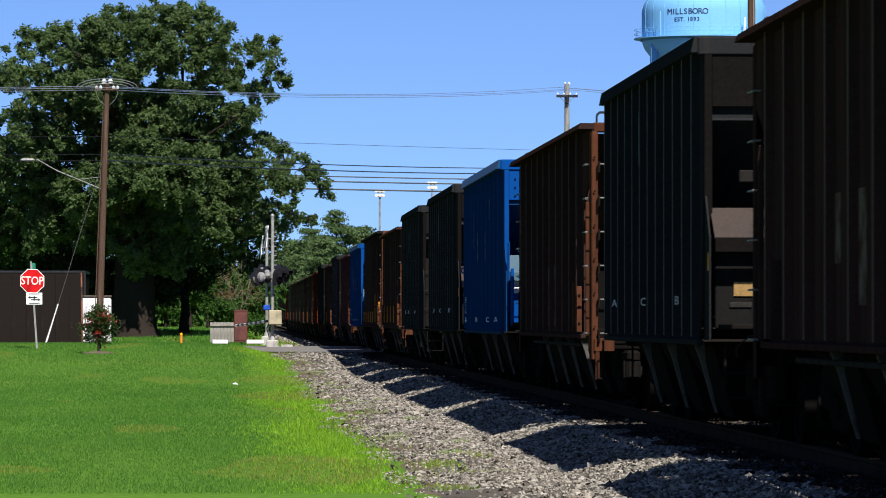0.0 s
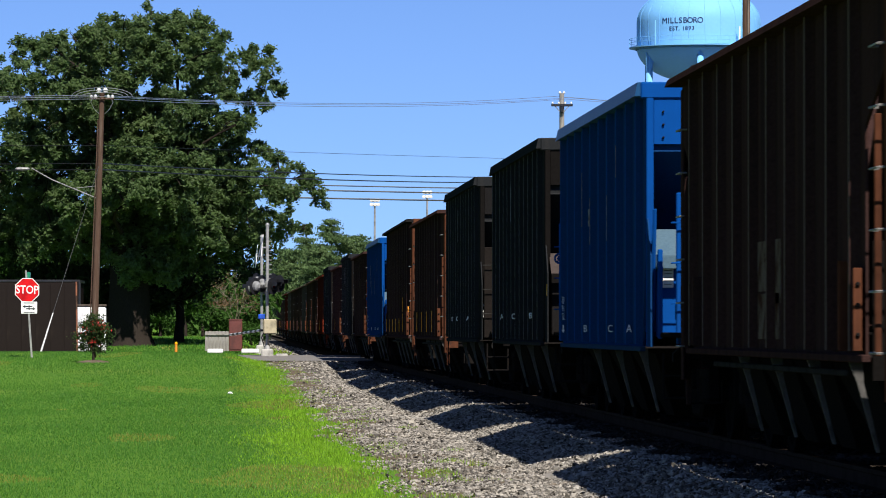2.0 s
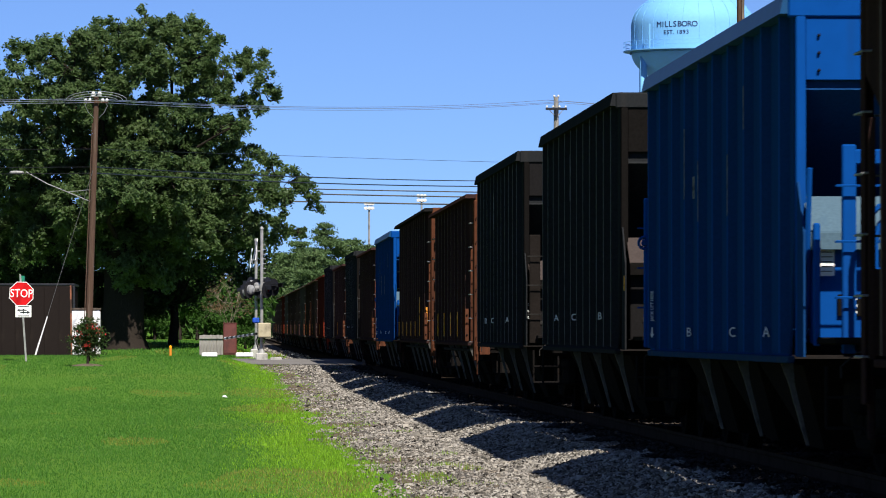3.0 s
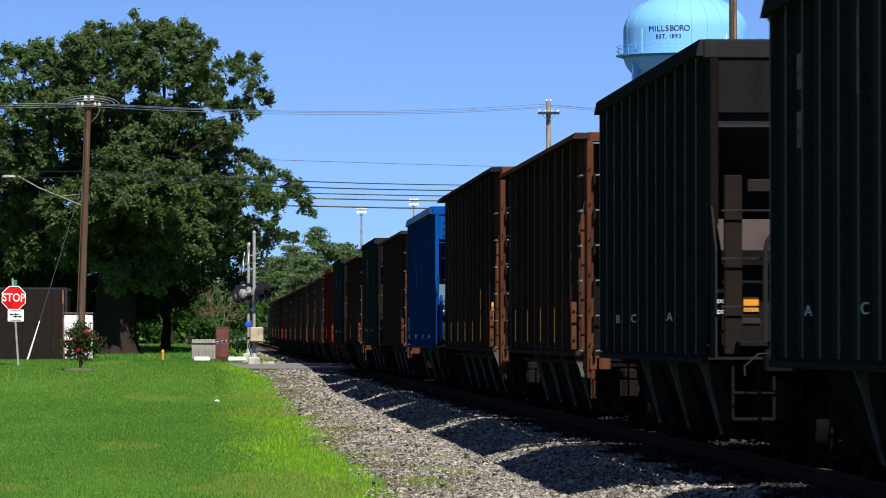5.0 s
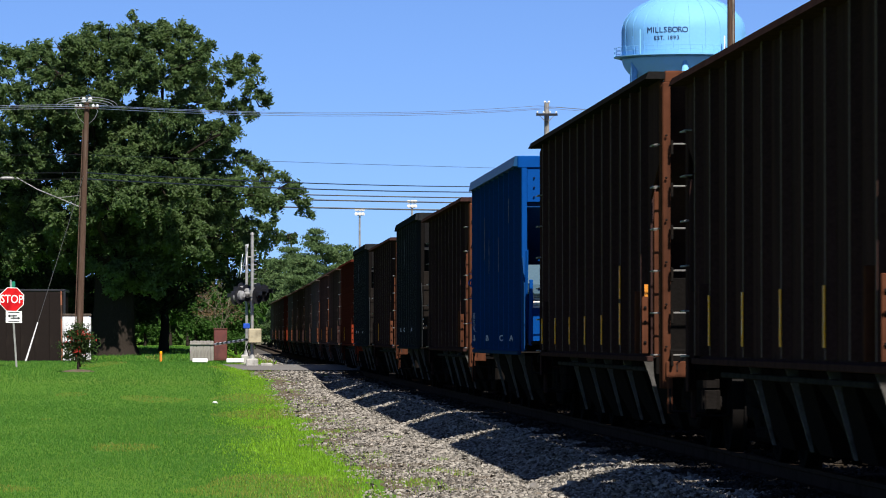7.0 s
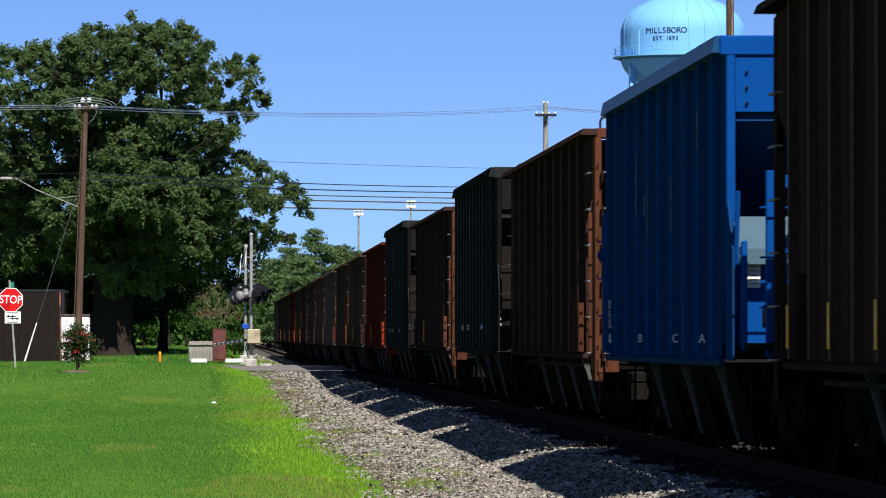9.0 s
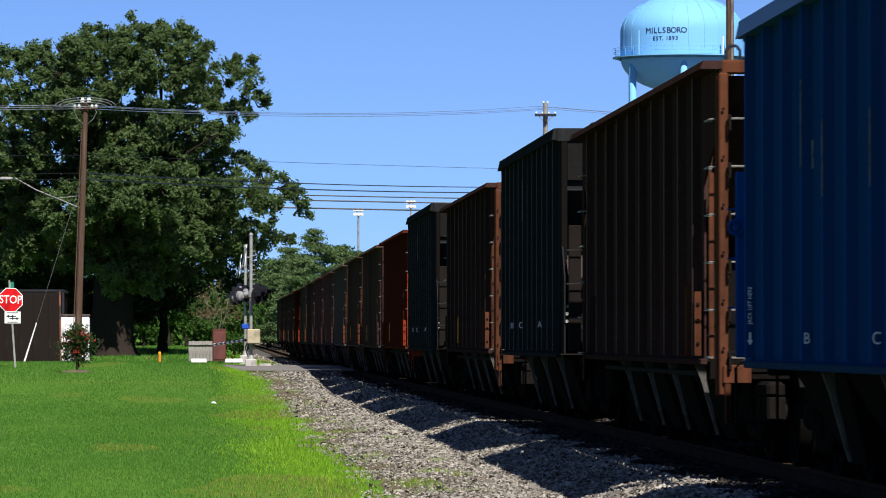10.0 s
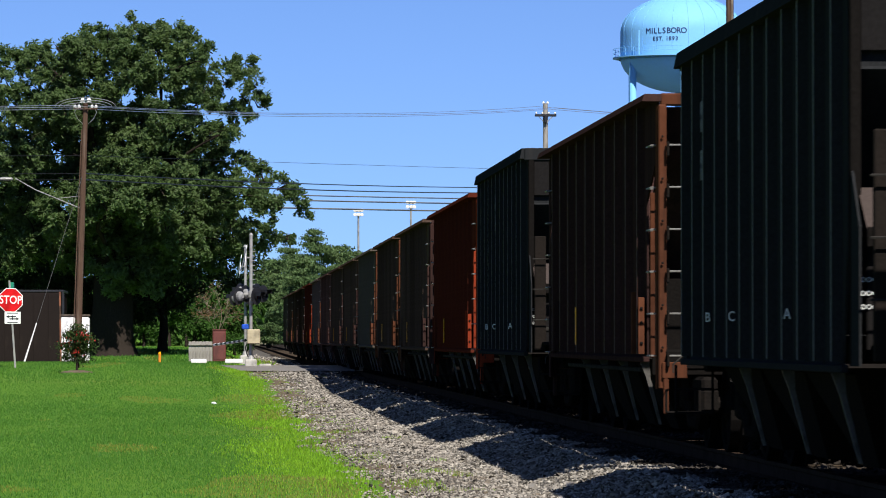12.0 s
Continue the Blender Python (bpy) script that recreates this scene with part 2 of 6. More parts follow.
PLASTICBLUE = material("blue_plastic", (0.015, 0.09, 0.55), 0.4, vary=0.1)
ORANGE = material("orange_marker", (0.62, 0.22, 0.015), 0.5, vary=0.15)
PORCELAIN = material("white_porcelain", (0.75, 0.75, 0.72), 0.2, vary=0.05, bump=0)
LITTER = material("white_litter", (0.80, 0.82, 0.85), 0.4, vary=0.1, bump=0)


# ---- mesh helpers ----
def box(bm, size, at=(0, 0, 0), m=None, bevel=0.0):
    r = bmesh.ops.create_cube(bm, size=1.0)
    vs = r["verts"]
    bmesh.ops.scale(bm, vec=size, verts=vs)
    if bevel:
        es = list({e for v in vs for e in v.link_edges})
        out = bmesh.ops.bevel(bm, geom=es, offset=bevel, segments=1, affect="EDGES")
        vs = list({v for f in out["faces"] for v in f.verts} | {v for v in vs if v.is_valid})
    bmesh.ops.transform(bm, matrix=Matrix.Translation(at) @ (m or Matrix()), verts=vs)
    return vs


def rod(bm, a, b, r, r2=None, seg=8):
    a, b = Vector(a), Vector(b)
    d = b - a
    m = Matrix.Translation((a + b) / 2) @ d.to_track_quat("Z", "Y").to_matrix().to_4x4()
    return bmesh.ops.create_cone(bm, cap_ends=True, segments=seg, radius1=r, radius2=r if r2 is None else r2, depth=d.length, matrix=m)["verts"]


def tube(bm, points, r, seg=6):
    for a, b in zip(points, points[1:]):
        rod(bm, a, b, r, seg=seg)


def prism(bm, outline, thick, m=None):
    """A plate: an outline in x and z, thick along y, centred on y = 0."""
    a = [bm.verts.new((x, -thick / 2, z)) for x, z in outline]
    b = [bm.verts.new((x, thick / 2, z)) for x, z in outline]
    bm.faces.new(a)
    bm.faces.new(b[::-1])
    for i in range(len(a)):
        j = (i + 1) % len(a)
        bm.faces.new((a[j], a[i], b[i], b[j]))
    if m:
        bmesh.ops.transform(bm, matrix=m, verts=a + b)
    return a + b


def spin(bm, profile, seg=24, m=None):
    """A body of revolution round z from (radius, height) pairs."""
    rings = []
    for r, z in profile:
        rings.append([bm.verts.new((r * math.cos(2 * math.pi * i / seg), r * math.sin(2 * math.pi * i / seg), z)) for i in range(seg)])
    for p, q in zip(rings, rings[1:]):
        for i in range(seg):
            j = (i + 1) % seg
            bm.faces.new((p[i], p[j], q[j], q[i]))
    bm.faces.new(rings[0][::-1])
    bm.faces.new(rings[-1])
    vs = [v for ring in rings for v in ring]
    if m:
        bmesh.ops.transform(bm, matrix=m, verts=vs)
    return vs


def finish(bm, name, mat, smooth=False):
    bmesh.ops.recalc_face_normals(bm, faces=bm.faces)
    me = bpy.data.meshes.new(name)
    bm.to_mesh(me)
    bm.free()
    me.materials.append(mat)
    if smooth:
        me.polygons.foreach_set("use_smooth", [True] * len(me.polygons))
    return me


def part(name, bm, mat, parent=None, label="", smooth=False, m=None):
    """One mesh object under a thing or a part; bm may be a bmesh or a finished mesh."""
    me = finish(bm, name, mat, smooth) if isinstance(bm, bmesh.types.BMesh) else bm
    ob = new(name, me)
    ob.parent = parent
    if m is not None:
        ob.matrix_basis = m
    return tagged(ob, label)


def thing(name, m, label, category, group="", kind=""):
    ob = new(name)
    ob.matrix_basis = m
    ob.empty_display_size = 0.2
    return tagged(ob, label, category, group, kind)


def B():
    return bmesh.new()


def boxed(name, size, at, mat, parent, label="", bevel=0.01, m=None):
    bm = B()
    box(bm, size, (0, 0, 0), None, bevel)
    return part(name, bm, mat, parent, label, m=Matrix.Translation(at) @ (m or Matrix()))


def lettering(text, size, mat, name, parent, m, label="", thick=0.004, wide=1.0, bold=0.0):
    c = bpy.data.curves.new(name, "FONT")
    c.body, c.size, c.extrude, c.align_x, c.align_y = text, size, thick, "CENTER", "CENTER"
    c.resolution_u, c.offset = 3, bold
    tmp = bpy.data.objects.new(name, c)
    me = bpy.data.meshes.new_from_object(tmp)
    bpy.data.objects.remove(tmp)
    me.transform(Matrix.Diagonal((wide, 1, 1, 1)))
    me.materials.clear()
    me.materials.append(mat)
    return part(name, me, mat, parent, label, m=m)


def soup(name, verts, faces, mat, smooth=False):
    me = bpy.data.meshes.new(name)
    me.from_pydata(verts, [], faces)
    me.materials.append(mat)
    if smooth:
        me.polygons.foreach_set("use_smooth", [True] * len(me.polygons))
    return me


def smoothstep(a, b, x):
    t = min(1, max(0, (x - a) / (b - a)))
    return t * t * (3 - 2 * t)


# ---- ground ----
TRACK_X = 5.85


def rise(y):
    return 0.42 * smoothstep(200, 560, y)


def lawn_z(x, y):
    """Height of turf and soil; the rail head is 0."""
    side = 0.82 * smoothstep(1.2, 0.0, x) + 0.18 * smoothstep(0.5, -3.0, x) if x < TRACK_X else 0.0
    near = -0.45 - 0.05 * smoothstep(40, 0, y)
    crest = smoothstep(105, 160, y) * (0.42 + 0.34 * side)
    drop = smoothstep(160, 168, y) * (0.02 + 0.31 * side) - smoothstep(187, 236, y) * 0.70 * smoothstep(2.5, -0.5, x)
    dip = -0.30 * (1 - smoothstep(1.9, 2.9, abs(x - TRACK_X))) * (1 - smoothstep(150, 160, y) + smoothstep(189, 196, y))
    far = smoothstep(200, 560, y) * 0.42
    wob = 0.03 * noise.noise((x * 0.23, y * 0.07, 1.3)) * smoothstep(170, 140, y)
    return near + crest - drop + far + wob + dip


def graded(a, b, fine_a, fine_b, fine, grow=1.35):
    out = list(np.arange(fine_a, fine_b + 1e-6, fine))
    s, p = fine, fine_b
    while p < b:
        s *= grow
        p = min(b, p + s)
        out.append(p)
    s, p = fine, fine_a
    while p > a:
        s *= grow
        p = max(a, p - s)
        out.insert(0, p)
    return out


def build_ground():
    xs = graded(-2500, 2500, -16, 14, 0.5)
    ys = graded(-400, 4500, 20, 210, 1.5)
    verts = [(x, y, lawn_z(x, y)) for y in ys for x in xs]
    w = len(xs)
    faces = [(j * w + i, j * w + i + 1, (j + 1) * w + i + 1, (j + 1) * w + i) for j in range(len(ys) - 1) for i in range(w - 1)]
    me = soup("ground", verts, faces, GRASS, True)
    me.materials.append(DRYGROUND)
    # unseen outer ground made dull so it throws no green on the tower
    for f in me.polygons:
        if f.center.y > 600 or f.center.x > 16 or f.center.x < -30:
            f.material_index = 1
    tagged(new("ground", me), "sunlit mown summer lawn and verge beside the railway", "lawn", kind="structure")


build_ground()


def bed_z(x, y):
    """Top of the ballast, by distance from the track's centre."""
    d = abs(x - TRACK_X)
    flat = -0.16
    z = flat if d < 1.75 else flat - 0.24 * smoothstep(1.75, 2.75, d) - 0.05 * smoothstep(2.75, 4.3, d)
    lift = smoothstep(128, 158, y) * smoothstep(1.7, 3.2, d) * 0.36 * (1 - smoothstep(196, 215, y) * 0.3)
    return z + lift + rise(y) + 0.02 * noise.noise((x * 1.1, y * 0.6, 4.0))


def bed_edge(y):
    """Where the stone meets the turf on the near side, ragged."""
    return 1.62 - 0.55 * smoothstep(135, 165, y) + 1.15 * smoothstep(186, 194, y) + 0.30 * noise.noise((0.0, y * 0.11, 7.0)) + 0.22 * noise.noise((0.0, y * 0.55, 2.0))


def build_bed():
    ys = graded(-60, 620, 36, 200, 0.6, 1.25)
    verts, faces, k = [], [], 34
    for y in ys:
        a, b = bed_edge(y), 2 * TRACK_X - 1.9
        for i in range(k):
            x = a + (b - a) * i / (k - 1)
            z = bed_z(x, y)
            if i in (0, k - 1):
                z = lawn_z(x, y) - 0.03
            else:
                z = max(z, lawn_z(x, y) + 0.012)
            verts.append((x, y, z))
    faces = [(j * k + i, j * k + i + 1, (j + 1) * k + i + 1, (j + 1) * k + i) for j in range(len(ys) - 1) for i in range(k - 1)]
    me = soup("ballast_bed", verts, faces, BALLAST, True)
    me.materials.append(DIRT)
    me.materials.append(SHADEBED)
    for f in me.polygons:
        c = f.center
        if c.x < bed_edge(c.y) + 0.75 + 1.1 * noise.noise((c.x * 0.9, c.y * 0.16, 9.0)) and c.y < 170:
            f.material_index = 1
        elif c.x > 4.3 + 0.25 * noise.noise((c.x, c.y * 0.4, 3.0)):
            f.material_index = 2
    tagged(new("ballast_bed", me), "grey crushed stone trackbed, sunlit beyond the train's shadow", "ballast", kind="structure")


build_bed()


def build_road():
    xs = graded(-90, 120, -14, 16, 1.0, 1.3)
    verts, faces = [], []
    ys = [161, 165, 170, 176, 182, 188]
    for y in ys:
        for x in xs:
            z = 0.035 + 0.02 * smoothstep(3, -3, x) + 0.05 * smoothstep(170, 190, y) - 0.03 * (y in (161, 188))
            verts.append((x, y + 0.6 * math.sin(x * 0.05) + 0.25 * noise.noise((x * 0.6, y, 0)), max(z, lawn_z(x, y) + 0.02)))
    w = len(xs)
    faces = [(j * w + i, j * w + i + 1, (j + 1) * w + i + 1, (j + 1) * w + i) for j in range(len(ys) - 1) for i in range(w - 1)]
    tagged(new("road", soup("road", verts, faces, ASPHALT, True)), "worn grey asphalt street over the level crossing", "road", kind="structure")


build_road()


def build_track():
    for side, name in ((-0.76, "rail"), (0.76, "rail")):
        ys = graded(-60, 620, 0, 200, 20, 1.2)
        prof = [(-0.07, -0.17), (0.07, -0.17), (0.07, -0.155), (0.012, -0.14), (0.012, -0.045), (0.037, -0.035), (0.037, 0.0), (-0.037, 0.0), (-0.037, -0.035), (-0.012, -0.045), (-0.012, -0.14), (-0.07, -0.155)]
        verts = [(TRACK_X + side + px, y, pz + rise(y)) for y in ys for px, pz in prof]
        k = len(prof)
        faces = [(j * k + i, j * k + (i + 1) % k, (j + 1) * k + (i + 1) % k, (j + 1) * k + i) for j in range(len(ys) - 1) for i in range(k)]
        me = soup("rail", verts, faces, RAIL)
        me.materials.append(RAILTOP)
        for f in me.polygons:
            if f.normal.z > 0.9 and f.center.z > -0.02 + rise(f.center.y):
                f.material_index = 1
        tagged(new("rail", me), "brown steel rail with a bright worn head", "rail", "rails of the track", "structure")
    bm = B()
    box(bm, (2.6, 0.23, 0.16), (0, 0, 0), None, 0.012)
    me = finish(bm, "sleeper", TIE)
    sleepers = thing("sleeper_row", pose(0, 0, 0), "dark creosoted wooden sleepers half buried in stone", "sleepers", kind="structure")
    rest = []
    for i in range(-100, 800):
        y = 6 + i * 0.52
        if not 0 <= i < 300:
            rest.append(y)
            continue
        ob = part("sleeper", me, TIE, sleepers, m=pose(TRACK_X + random.uniform(-0.03, 0.03), y, -0.235 + rise(y), 0, 0, random.uniform(-1, 1)))
    cv = [tuple(v.co) for v in me.vertices]
    cf = [tuple(f.vertices) for f in me.polygons]
    verts = [(TRACK_X + x, y + v, -0.235 + rise(y) + z) for y in rest for x, v, z in cv]
    faces = [tuple(k * len(cv) + i for i in f) for k in range(len(rest)) for f in cf]
    tagged(part("sleeper_run", soup("sleeper_run", verts, faces, TIE), TIE, sleepers), kind="stuff")


build_track()

# ---- freight cars: local origin at rail level in the middle, +y points away from the camera ----
WHEEL_R = 0.457


def wheelset_mesh():
    bm = B()
    turn = Matrix.Rotation(radians(90), 4, "Y")
    rod(bm, (-0.95, 0, 0), (0.95, 0, 0), 0.085, seg=10)
    for s in (-1, 1):
        prof = [(0.10, -0.08), (0.13, -0.08), (0.16, -0.02), (0.38, -0.03), (0.39, -0.065), (0.457, -0.065), (0.457, 0.045), (0.485, 0.05), (0.485, 0.075), (0.38, 0.075), (0.36, 0.03), (0.16, 0.05), (0.12, 0.08), (0.10, 0.08)]
        spin(bm, [(r, z * -s) for r, z in prof], 20, Matrix.Translation((s * 0.76, 0, 0)) @ turn)
        for k in range(3):      # lightening marks on the web show the turning
            a = k * 2 * math.pi / 3
            box(bm, (0.02, 0.07, 0.07), (s * 0.815, 0.26 * math.cos(a), 0.26 * math.sin(a)))
    me = finish(bm, "wheelset", IRON)
    me.materials.append(TREAD)
    for f in me.polygons:
        c = f.center
        if abs(math.hypot(c.y, c.z) - 0.457) < 0.006 and abs(c.x) > 0.6:
            f.material_index = 1
    return me


def side_frame_mesh():
    bm = B()
    box(bm, (0.16, 2.1, 0.14), (0, 0, 0.66), None, 0.03)
    for s in (-1, 1):
        box(bm, (0.18, 0.30, 0.26), (0, s * 0.89, 0.50), None, 0.04)
        box(bm, (0.15, 0.75, 0.12), (0, s * 0.60, 0.42), Matrix.Rotation(radians(28 * s), 4, "X"), 0.03)
    box(bm, (0.16, 0.7, 0.12), (0, 0, 0.27), None, 0.03)
    for s in (-1, 1):
        box(bm, (0.14, 0.10, 0.38), (0, s * 0.26, 0.46), None, 0.02)
    for k in (-0.13, 0.0, 0.13):
        rod(bm, (0.02, k, 0.33), (0.02, k, 0.58), 0.055, seg=10)
    return finish(bm, "side_frame", IRON)


WHEELSET, SIDE_FRAME = wheelset_mesh(), side_frame_mesh()


def add_trucks(car, spacing, wheels):
    for s in (-1, 1):
        bm = B()
        box(bm, (2.3, 0.36, 0.26), (0, 0, 0.62), None, 0.03)
        box(bm, (0.5, 0.5, 0.14), (0, 0, 0.80), None, 0.02)
        truck = part("truck", bm, NEARBLACK, car, "dark grimy two-axle truck", m=pose(0, s * spacing / 2, 0))
        for q in (-1, 1):
            part("side_frame", SIDE_FRAME, IRON, truck, m=pose(q * 1.0, 0, 0))
            ob = part("wheelset", WHEELSET, IRON, truck, m=pose(0, q * 0.89, WHEEL_R))
            wheels.append(ob)


def add_coupler(car, y, s, half=1.45):
    """Coupler with striker, shank, knuckle and guard arm; air hose with angle cock; cut lever to the left side."""
    bm = B()
    box(bm, (0.46, 0.06, 0.40), (0, -0.24 * s, 0), None, 0.02)
    box(bm, (0.17, 0.55, 0.17), (0, 0, 0), None, 0.03)
    box(bm, (0.22, 0.20, 0.30), (0.03, 0.30 * s, 0), None, 0.05)
    box(bm, (0.09, 0.22, 0.26), (0.15, 0.42 * s, 0), Matrix.Rotation(radians(14 * s), 4, "Z"), 0.03)
    rod(bm, (-0.10, 0.40 * s, -0.15), (-0.10, 0.40 * s, 0.15), 0.075, seg=12)
    box(bm, (0.10, 0.10, 0.24), (-0.03, 0.47 * s, 0), None, 0.03)
    box(bm, (0.07, 0.07, 0.16), (0.02, 0.26 * s, -0.20), None, 0.015)
    coupler = part("coupler", bm, CASTING, car, "rusty cast coupler with knuckle", m=pose(0, y, 0.84))
    bm = B()
    tube(bm, [(0.28, -0.15 * s, 0.02), (0.30, 0.05 * s, -0.02), (0.31, 0.16 * s, -0.12), (0.30, 0.24 * s, -0.28), (0.26, 0.34 * s, -0.40), (0.20, 0.46 * s, -0.43), (0.13, 0.56 * s, -0.38)], 0.026, 7)
    part("air_hose", bm, RUBBER, coupler, "black rubber air hose")
    bm = B()
    box(bm, (0.07, 0.10, 0.09), (0.28, -0.12 * s, 0.03), None, 0.015)
    rod(bm, (0.28, -0.10 * s, 0.08), (0.40, -0.10 * s, 0.12), 0.012, seg=5)
    part("angle_cock", bm, CASTING, coupler)
    if s > 0:
        return
    bm = B()
    tube(bm, [(0.0, 0.30 * s, 0.17), (0.0, 0.16 * s, 0.20), (-0.10, 0.10 * s, 0.16), (-half + 0.22, 0.06 * s, 0.12), (-half + 0.10, 0.10 * s, 0.02), (-half + 0.10, 0.12 * s, -0.06)], 0.007, 6)
    part("cut_lever", bm, STRUT, coupler, "worn steel cut lever")


def rung_mesh(width=0.40, depth=0.06):
    """A rung with bent ends, standing off a wall that faces -y."""
    bm = B()
    tube(bm, [(-width / 2, 0, 0), (-width / 2, -depth, 0), (width / 2, -depth, 0), (width / 2, 0, 0)], 0.009, 5)
    return finish(bm, "ladder_rung", RUNGPAINT)


RUNG = rung_mesh()


def rib_mesh(h, w=0.10, d=0.075):
    bm = B()
    a = prism(bm, [(-w / 2, 0), (w / 2, 0), (w * 0.32, d), (-w * 0.32, d)], h)
    bmesh.ops.transform(bm, matrix=Matrix(((0, 0, 1, 0), (1, 0, 0, 0), (0, 1, 0, h / 2), (0, 0, 0, 1))), verts=a)
    me = finish(bm, "rib", IRON)
    me.materials.append(IRON)
    for f in me.polygons:
        if f.center.x > d * 0.9:
            f.material_index = 1
    return me


def painted(me, mat, slot={}):
    key = (me.name, mat.name)
    if key not in slot:
        c = me.copy()
        c.materials.clear()
        c.materials.append(mat)
        slot[key] = c
    return slot[key]


def hopper_car(name, m, label, sheet, top, half, over, body, chord, end_paint, post_paint, ribs, bays, style, marks, wheels, writing=None, light_plate=None, patch=(), group="cars of the freight train"):
    """An open-top hopper car. sheet: length of the side sheets; over: end platform beyond them; style: 'open' or 'post' ends."""
    car = thing(name, m, label, "freight car", group)
    sill = 0.92
    total = sheet + 2 * over
    side_h = top - sill
    full = sheet
    if style == "post":      # the sheets stop short of the corner posts, the chord runs on
        sheet -= 1.6
    for s in (-1, 1):
        bm = B()
        # side sheet with lower corners cut where the slope comes down
        y2 = sheet / 2
        cut = 0.0 if style == "post" else 0.28
        if style == "post":     # the sheet is cut back below the slope, and runs on to the posts above it
            yt = total / 2 - 0.12
            outline = [(-y2, 0), (y2, 0), (y2, 1.55), (yt, 1.95), (yt, side_h - 0.05), (-yt, side_h - 0.05), (-yt, 1.95), (-y2, 1.55)]
        else:
            outline = [(-y2 + cut, 0), (y2 - cut, 0), (y2, 0.9), (y2, side_h - 0.1), (-y2, side_h - 0.1), (-y2, 0.9)]
        prism(bm, outline, 0.02, Matrix.Rotation(radians(90), 4, "Z"))
        part("side_panel", bm, body, car, m=pose(s * half, 0, sill))
        bm = B()
        ch = 0.14 if style == "open" else 0.07
        cw = 0.075 if style == "open" else 0.095
        prism(bm, [(-cw, -ch), (cw, -ch), (cw if s < 0 else cw - 0.03, 0), (0.03 - cw if s < 0 else -cw, 0)], sheet + 0.10 if style == "open" else total - 0.04)
        part("top_chord", bm, CHORD_BLUE if light_plate else chord, car, m=pose(s * (half + (0.045 if style == "open" else 0.075)), 0, top))
        bm = B()
        box(bm, (0.06, sheet if style == "open" else sheet + 0.4, 0.055), (0, 0, 0), None, 0.008)
        part("side_sill", bm, BLUE_SILL if chord is BLUE_SUNLIT else body, car, m=pose(s * (half + 0.035), 0, sill - 0.02))
        rib_paint = {BLACK: RIB_BLACK, BROWN: RIB_BROWN, BLUE: RIB_BLUE}.get(body, body)
        me = rib_mesh(side_h - (0.15 if style == "open" else 0.09))
        me.materials[0], me.materials[1] = body, rib_paint
        for i in range(ribs):
            y = -sheet / 2 + 0.30 + (sheet - 0.60) * i / (ribs - 1)
            part("rib", me, rib_paint, car, m=pose(s * (half + 0.010), y, sill + 0.03, 0, 0, 0 if s > 0 else 180))
        if marks:
            bm = B()
            box(bm, (0.008, 0.085, 0.43), (0, 0, -0.09))
            mk = finish(bm, "reflective_strip", YELLOW)
            bm = B()
            box(bm, (0.008, 0.085, 0.32), (0, 0, -0.15))
            low = finish(bm, "reflective_strip", YELLOW)
            if marks == 2:
                boxed("reflective_plate", (0.035, 0.008, 0.32), (s * (half + 0.05), -sheet / 2 + 0.06, sill + 0.55), ORANGE, car, "orange reflective plate", bevel=0.0)
            for i in range(0 if marks == 3 else 2, ribs, 2):
                if (marks == 3 and i != 6) or (marks == 1 and i > 8):
                    continue
                y = -sheet / 2 + 0.30 + (sheet - 0.60) * i / (ribs - 1)
                if marks == 2 and i == 2:
                    boxed("reflective_strip", (0.008, 0.085, 0.34), (s * (half + 0.092), y, sill + 0.76), YELLOW, car, "yellow reflective strip", bevel=0.0)
                part("reflective_strip", low if marks == 2 and i != 2 else mk, YELLOW, car, "yellow reflective strip", m=pose(s * (half + 0.092), y, sill + 0.42))
    # slope sheets, bays and centre sill
    bay_len = (sheet - 2.2) / bays
    for s in (-1, 1):
        bm = B()
        run = 2.3
        fall = 1.75 if style == "open" else top - 0.12 - sill - 0.25
        prism(bm, [(0, 0), (run, -fall), (run, -fall - 0.04), (-0.02, -0.02)], 2 * half - 0.06, Matrix.Rotation(radians(-90 * s), 4, "Z"))
        part("slope_sheet", bm, body, car, m=pose(0, s * (sheet / 2 - 0.02) if style == "open" else s * (total / 2 - 0.14), sill + 2.0 if style == "open" else top - 0.12))
        bm = B()
        box(bm, (2 * half + 0.12 if style == "open" else 2 * half - 0.02, 0.10, 0.17 if style == "open" else 0.12), (0, 0, 0 if style == "open" else 0.03), None, 0.015)
        part("end_chord", bm, chord if style == "open" else post_paint, car, m=pose(0, s * ((sheet / 2 + 0.02) if style == "open" else total / 2 - 0.07), top - 0.082))
        if style == "open":
            bm = B()
            box(bm, (2 * half - 0.04, 0.02, top - sill - 2.0 - 0.1))
            part("end_sheet", bm, body, car, m=pose(0, s * (sheet / 2 - 0.03), (top - 0.1 + sill + 2.0) / 2))
    bm = B()
    box(bm, (0.5, total, 0.34), (0, 0, 0), None, 0.02)
    part("centre_sill", bm, IRON, car, m=pose(0, 0, 0.90))
    for b in range(bays):
        yb = -sheet / 2 + 1.1 + bay_len * (b + 0.5)
        bm = B()
        h2 = bay_len / 2 - 0.06
        rings = []
        for dx, dy, z in ((0.012, h2 + 0.055, 0.0), (0.20, h2, -0.05), (0.50, 0.42, -0.72)):
            rings.append([bm.verts.new((i * (half - dx), j * dy, z)) for i, j in ((-1, -1), (1, -1), (1, 1), (-1, 1))])
        for va, vb in zip(rings, rings[1:]):
            for i in range(4):
                j = (i + 1) % 4
                bm.faces.new((va[i], va[j], vb[j], vb[i]))
